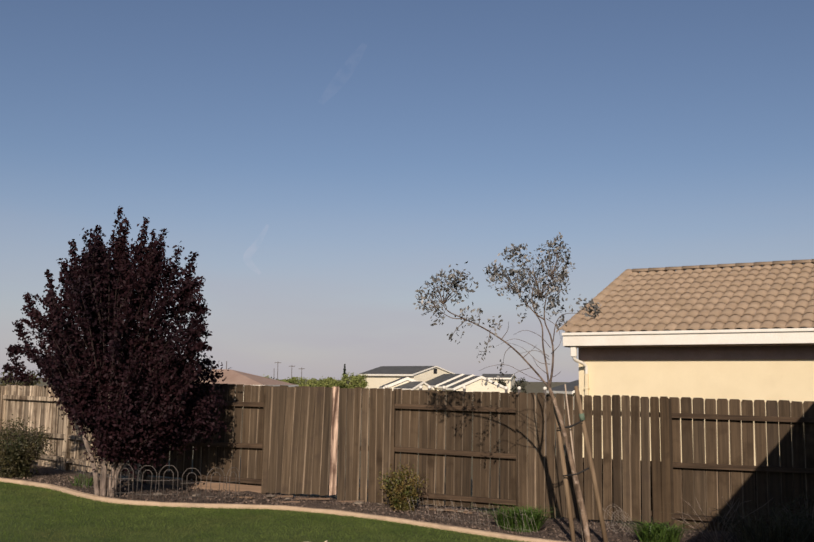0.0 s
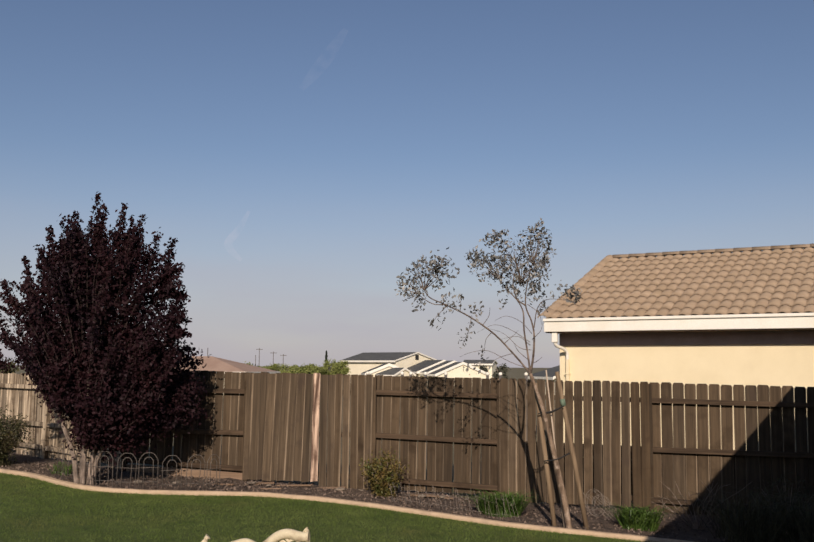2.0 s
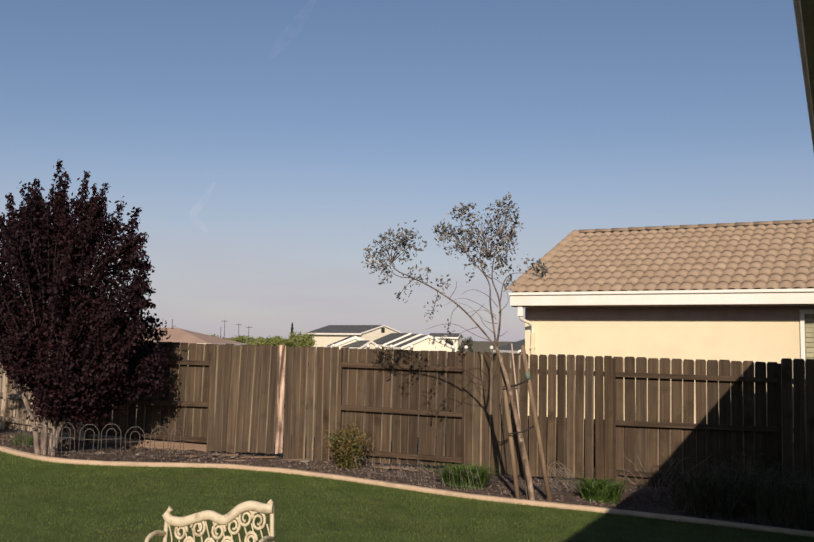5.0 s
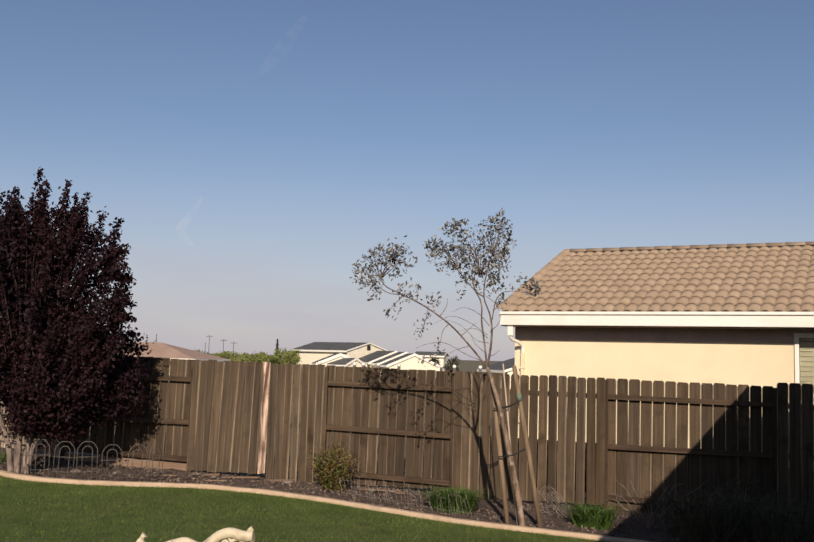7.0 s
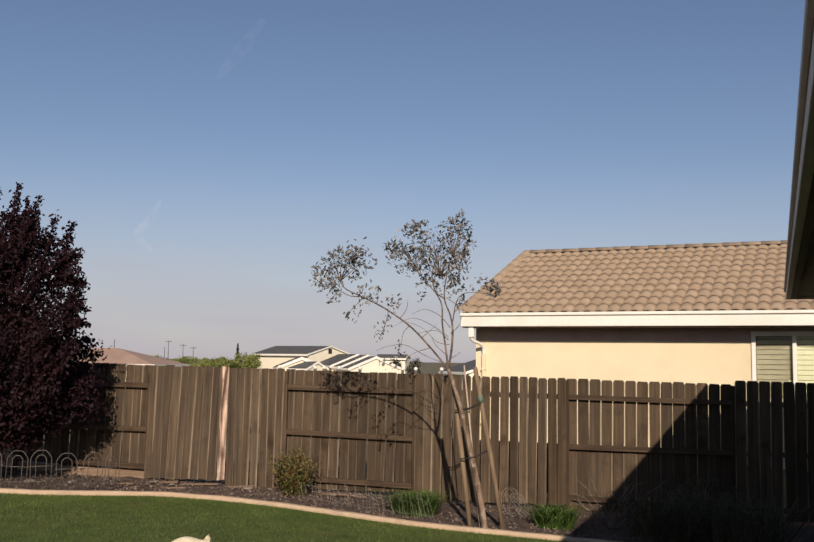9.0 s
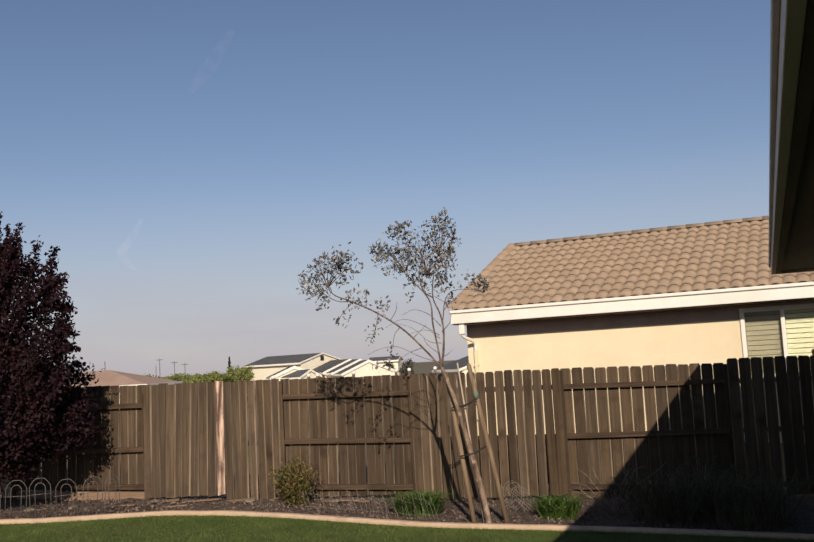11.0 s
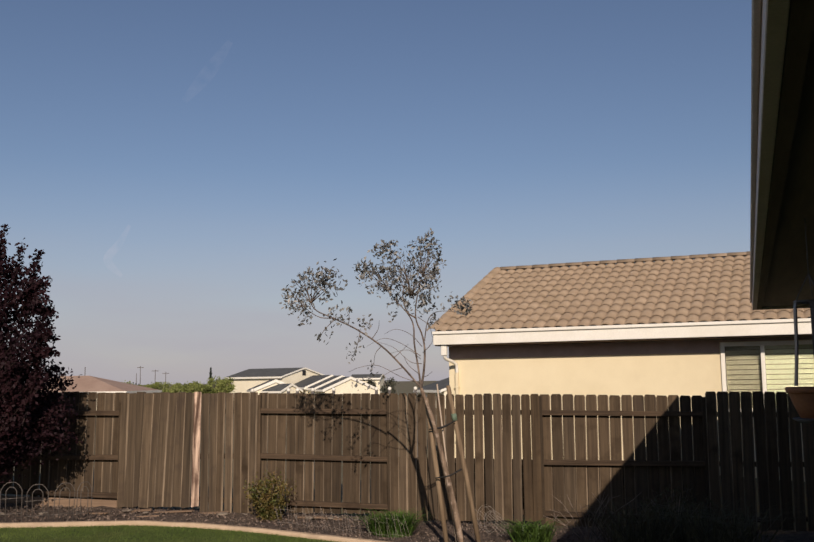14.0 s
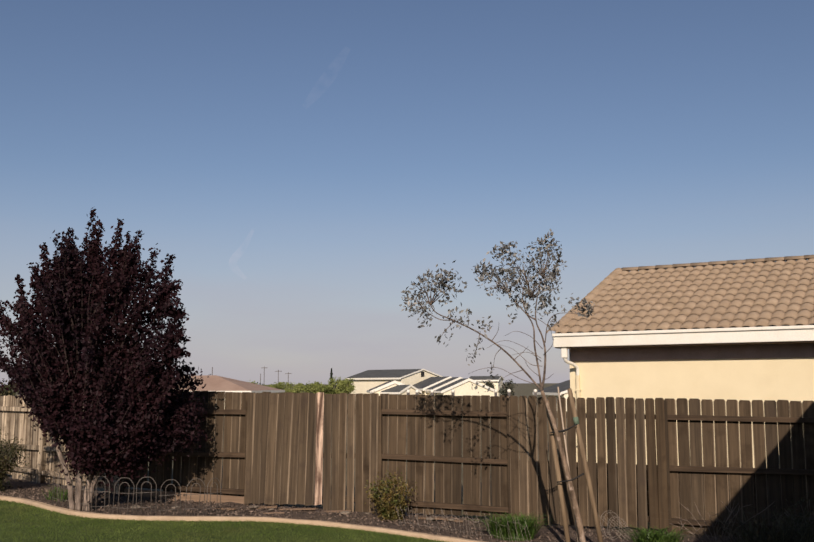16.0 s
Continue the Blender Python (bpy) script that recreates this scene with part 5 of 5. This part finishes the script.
def far_things():
    gable_house("far_house", "large cream house with charcoal gabled roof far off", -17.4, 114, -35, 10.4, 8.4, 3.02, 4.1, M_FARWALL, M_ROOFDARK, extra=True)
    for i, (x, y, r) in enumerate(((-10.3, 108, 3.0), (-8.8, 106, 2.9), (-7.5, 104, 2.72))):
        gable_house("far_house", "low cream building with charcoal roof and white trim", x, y, -60, 5.8, 7.0, r - 1.4, r, M_FARWALL, M_ROOFDARK, trim=0.34)
    gable_house("far_house", "low cream building with charcoal roof and white trim", -16.4, 105, -73, 4.0, 5.6, 1.35, 2.5, M_FARWALL, M_ROOFDARK, trim=0.40)
    gable_house("far_house", "low cream building with charcoal roof and white trim", -14.9, 103, -35, 3.0, 3.4, 1.2, 1.95, M_FARWALL, M_ROOFDARK, trim=0.28)
    gable_house("far_house", "small distant cream house with a flat-looking roof", -5.4, 130, -8, 4.5, 4.0, 2.7, 3.2, M_FARWALL, M_ROOFDARK)
    gable_house("far_house", "low grey-roofed house with white trim, partly hidden", 8.0, 70, -68, 6.0, 9.0, 1.4, 2.75, M_FARWALL, M_ROOFDARK, trim=0.22)
    # hipped house beyond the fence
    h = empty("hipped_house", (-27.2, 64, 0), -4)
    tagged(h, "single-storey house with tan hipped tile roof and white fascia", "house")
    bm = bmesh.new()
    box(bm, (-5.6, -3.6, -0.3), (5.6, 3.6, 1.62))
    part("wall", bm, M_FARWALL, h)
    bm = bmesh.new()
    e = [bm.verts.new(p) for p in ((-6.2, -4.2, 1.72), (6.2, -4.2, 1.72), (6.2, 4.2, 1.72), (-6.2, 4.2, 1.72))]
    r0, r1 = bm.verts.new((-1.6, 0, 3.1)), bm.verts.new((1.2, 0, 3.1))
    for f in ((e[0], e[1], r1, r0), (e[1], e[2], r1), (e[2], e[3], r0, r1), (e[3], e[0], r0), (e[3], e[2], e[1], e[0])):
        bm.faces.new(f)
    part("roof", bm, M_FARTILE, h)
    bm = bmesh.new()
    box(bm, (-6.25, -4.27, 1.52), (6.25, -4.205, 1.74))
    box(bm, (6.205, -4.2, 1.52), (6.27, 4.2, 1.74))
    part("fascia", bm, M_TRIM, h)

    def round_tree(name, label, x, y, r, h, material, seed, count=1500, size=0.5):
        t = empty(name, (x, y, -0.2))
        tagged(t, label, "tree")
        rnd = random.Random(seed)
        bm = bmesh.new()
        tube(bm, [(0, 0, 0), (0.05, 0, h * 0.35), (0.1, 0, h * 0.6)], [0.14, 0.1, 0.06], 6)
        for k in range(5):
            az = rnd.uniform(0, 6.28)
            tube(bm, [(0.05, 0, h * 0.35), (r * 0.5 * math.cos(az), r * 0.5 * math.sin(az), h * 0.75)], [0.06, 0.02], 5)
        part("trunk", bm, M_BARK, t)
        cs, knots = [], [(rnd.uniform(-0.75, 0.75) * r, rnd.uniform(-0.6, 0.6) * r, h * rnd.uniform(0.35, 0.9)) for _ in range(11)]
        for _ in range(count):
            k = rnd.choice(knots)
            cs.append((k[0] + rnd.gauss(0, r * 0.2), k[1] + rnd.gauss(0, r * 0.2), min(k[2] + rnd.gauss(0, h * 0.08), h * 1.04)))
        leaf_cloud("crown", cs, size, material, t, 0.7, seed)

    rnd = random.Random(100)
    for x, r, h in ((-37.0, 1.3, 2.9), (-34.2, 1.5, 2.35), (-32.3, 1.6, 2.6), (-30.4, 1.7, 2.5), (-28.4, 1.7, 2.7), (-26.6, 1.6, 2.6), (-24.6, 1.5, 3.4), (-23.4, 1.2, 3.1)):
        round_tree("roadside_tree", "distant light green spring tree in a row", x, 108 + rnd.uniform(-2, 2), r, h, M_FARTREE, int(-x * 10), 2600, 0.2)
    round_tree("roadside_shrub", "distant dark bushy shrub", -34.9, 104, 1.3, 2.55, M_CONIFER, 7, 700, 0.3)
    round_tree("garden_tree", "olive tree behind the sunlit fence run", -19.8, 20, 0.8, 2.75, M_HEDGE, 17, 2200, 0.12)
    round_tree("garden_tree", "distant bushy dark tree above the fence", -1.2, 100, 1.1, 3.05, M_DARKTREE, 23, 1500, 0.26)
    round_tree("garden_tree", "distant bushy dark tree above the fence", -3.6, 104, 0.8, 2.6, M_DARKTREE, 29, 1000, 0.26)
    for x, y, hgt, r in ((-25.8, 110, 4.4, 0.75),):
        t = empty("conifer", (x, y, -0.2))
        tagged(t, "distant dark narrow conifer", "tree")
        bm = bmesh.new()
        tube(bm, [(0, 0, 0), (0, 0, hgt)], [0.1, 0.02], 6)
        part("trunk", bm, M_BARK, t)
        cs = []
        for _ in range(700):
            u = rnd.random() ** 0.7
            az, q = rnd.uniform(0, 6.28), r * (1 - u) * rnd.random() ** 0.5 * (0.75 + 0.25 * math.sin(u * 40))
            cs.append((q * math.cos(az), q * math.sin(az), 0.4 + u * (hgt - 0.25)))
        leaf_cloud("crown", cs, 0.28, M_CONIFER, t, 0.5, 55)
    for x, y, hgt, arm in ((-46.0, 118, 4.9, 0), (-47.6, 150, 5.5, 1), (-44.9, 150, 4.85, 1), (-43.0, 150, 4.4, 1), (-48.3, 150, 4.2, 0)):
        p = empty("utility_pole", (x, y, -0.3))
        tagged(p, "distant wooden utility pole against the sky", "utility pole", group="distant poles")
        bm = bmesh.new()
        tube(bm, [(0, 0, 0), (0, 0, hgt + 0.3)], [0.085, 0.06], 6)
        part("shaft", bm, M_POLE, p)
        if arm:
            bm = bmesh.new()
            box(bm, (-0.6, -0.05, hgt + 0.0), (0.6, 0.05, hgt + 0.11))
            part("crossarm", bm, M_POLE, p)


def ball_posts():
    """Posts of a further fence line, each with a white ball on top."""
    spots = (-1.20, -0.32, -0.10, 0.27, 0.78, 1.82, 2.14, 2.77)
    first = empty("ball_post", (spots[0], 6.0, 0.0))
    tagged(first, "slim post with a white ball cap behind the fence", "post", group="ball-capped posts behind the fence")
    bm = bmesh.new()
    box(bm, (-0.035, -0.035, -0.3), (0.035, 0.035, 2.09), 0.006)
    part("post", bm, M_POLE, first)
    bm = bmesh.new()
    bmesh.ops.create_uvsphere(bm, u_segments=12, v_segments=8, radius=0.048, matrix=pose(0, 0, 2.115))
    for f in bm.faces:
        f.smooth = True
    part("ball_cap", bm, M_TRIM, first, "white round ball cap")
    for x in spots[1:]:
        copy_thing(first, pose(x, 6.0, 0.0))


def hanging_pot(x, y, z):
    """Terracotta pot hung from the patio ceiling by flat metal straps."""
    pot = empty("hanging_pot", (x, y, z))
    tagged(pot, "terracotta pot hung on dark metal straps under the patio roof", "hanging pot")
    def turned(name, prof, material, label):
        bm, prev, n = bmesh.new(), None, 28
        for r, h in prof:
            ring = [bm.verts.new((r * math.cos(2 * math.pi * k / n), r * math.sin(2 * math.pi * k / n), h)) for k in range(n)]
            if prev:
                for k in range(n):
                    bm.faces.new((prev[k], prev[(k + 1) % n], ring[(k + 1) % n], ring[k])).smooth = True
            prev = ring
        bmesh.ops.recalc_face_normals(bm, faces=bm.faces)
        part(name, bm, material, pot, label)
    turned("bowl", ((0.0, -0.20), (0.11, -0.20), (0.155, -0.10), (0.178, -0.035), (0.182, -0.03), (0.195, -0.03), (0.20, 0.0), (0.192, 0.012), (0.178, 0.0), (0.165, -0.04), (0.0, -0.05)), M_CLAY, "terracotta bowl with a thick rim")
    turned("saucer", ((0.0, -0.232), (0.12, -0.232), (0.165, -0.205), (0.16, -0.20), (0.115, -0.222), (0.0, -0.222)), M_POLE, "grey saucer under the bowl")
    for k in range(3):
        a = math.radians(175 + 120 * k)
        ca, sa = math.cos(a), math.sin(a)
        bm = bmesh.new()
        inner = [(0.095, 0.61), (0.105, 0.56), (0.110, 0.30), (0.13, 0.02)]
        for (r0, h0), (r1, h1) in zip(inner, inner[1:]):
            side = Vector((-sa, ca, 0)) * 0.026
            q = [Vector((r0 * ca, r0 * sa, h0)), Vector((r1 * ca, r1 * sa, h1))]
            thick = Vector((ca, sa, 0)) * 0.005
            vs = [bm.verts.new(p + d * side + e * thick) for p in q for d in (-1, 1) for e in (-1, 1)]
            for f in ((0, 1, 3, 2), (4, 6, 7, 5), (0, 4, 5, 1), (2, 3, 7, 6), (0, 2, 6, 4), (1, 5, 7, 3)):
                bm.faces.new([vs[i] for i in f])
        part("strap", bm, M_STRAPMETAL, pot, "dark flat metal strap")
    bm = bmesh.new()
    tube(bm, [(0.105 * math.cos(2 * math.pi * k / 20), 0.105 * math.sin(2 * math.pi * k / 20), 0.60) for k in range(21)], 0.007, 6)
    for k in range(3):
        a = math.radians(175 + 120 * k)
        tube(bm, [(0.10 * math.cos(a), 0.10 * math.sin(a), 0.60), (0.0, 0.0, 0.80)], 0.004, 5)
    tube(bm, [(0, 0, 0.79), (0, 0, 3.415 - z)], 0.005, 6)
    part("hanger", bm, M_STRAPMETAL, pot, "dark wire hanger")


far_things()
ball_posts()
hanging_pot(5.62, -10.16, 2.22)
build_tiles()
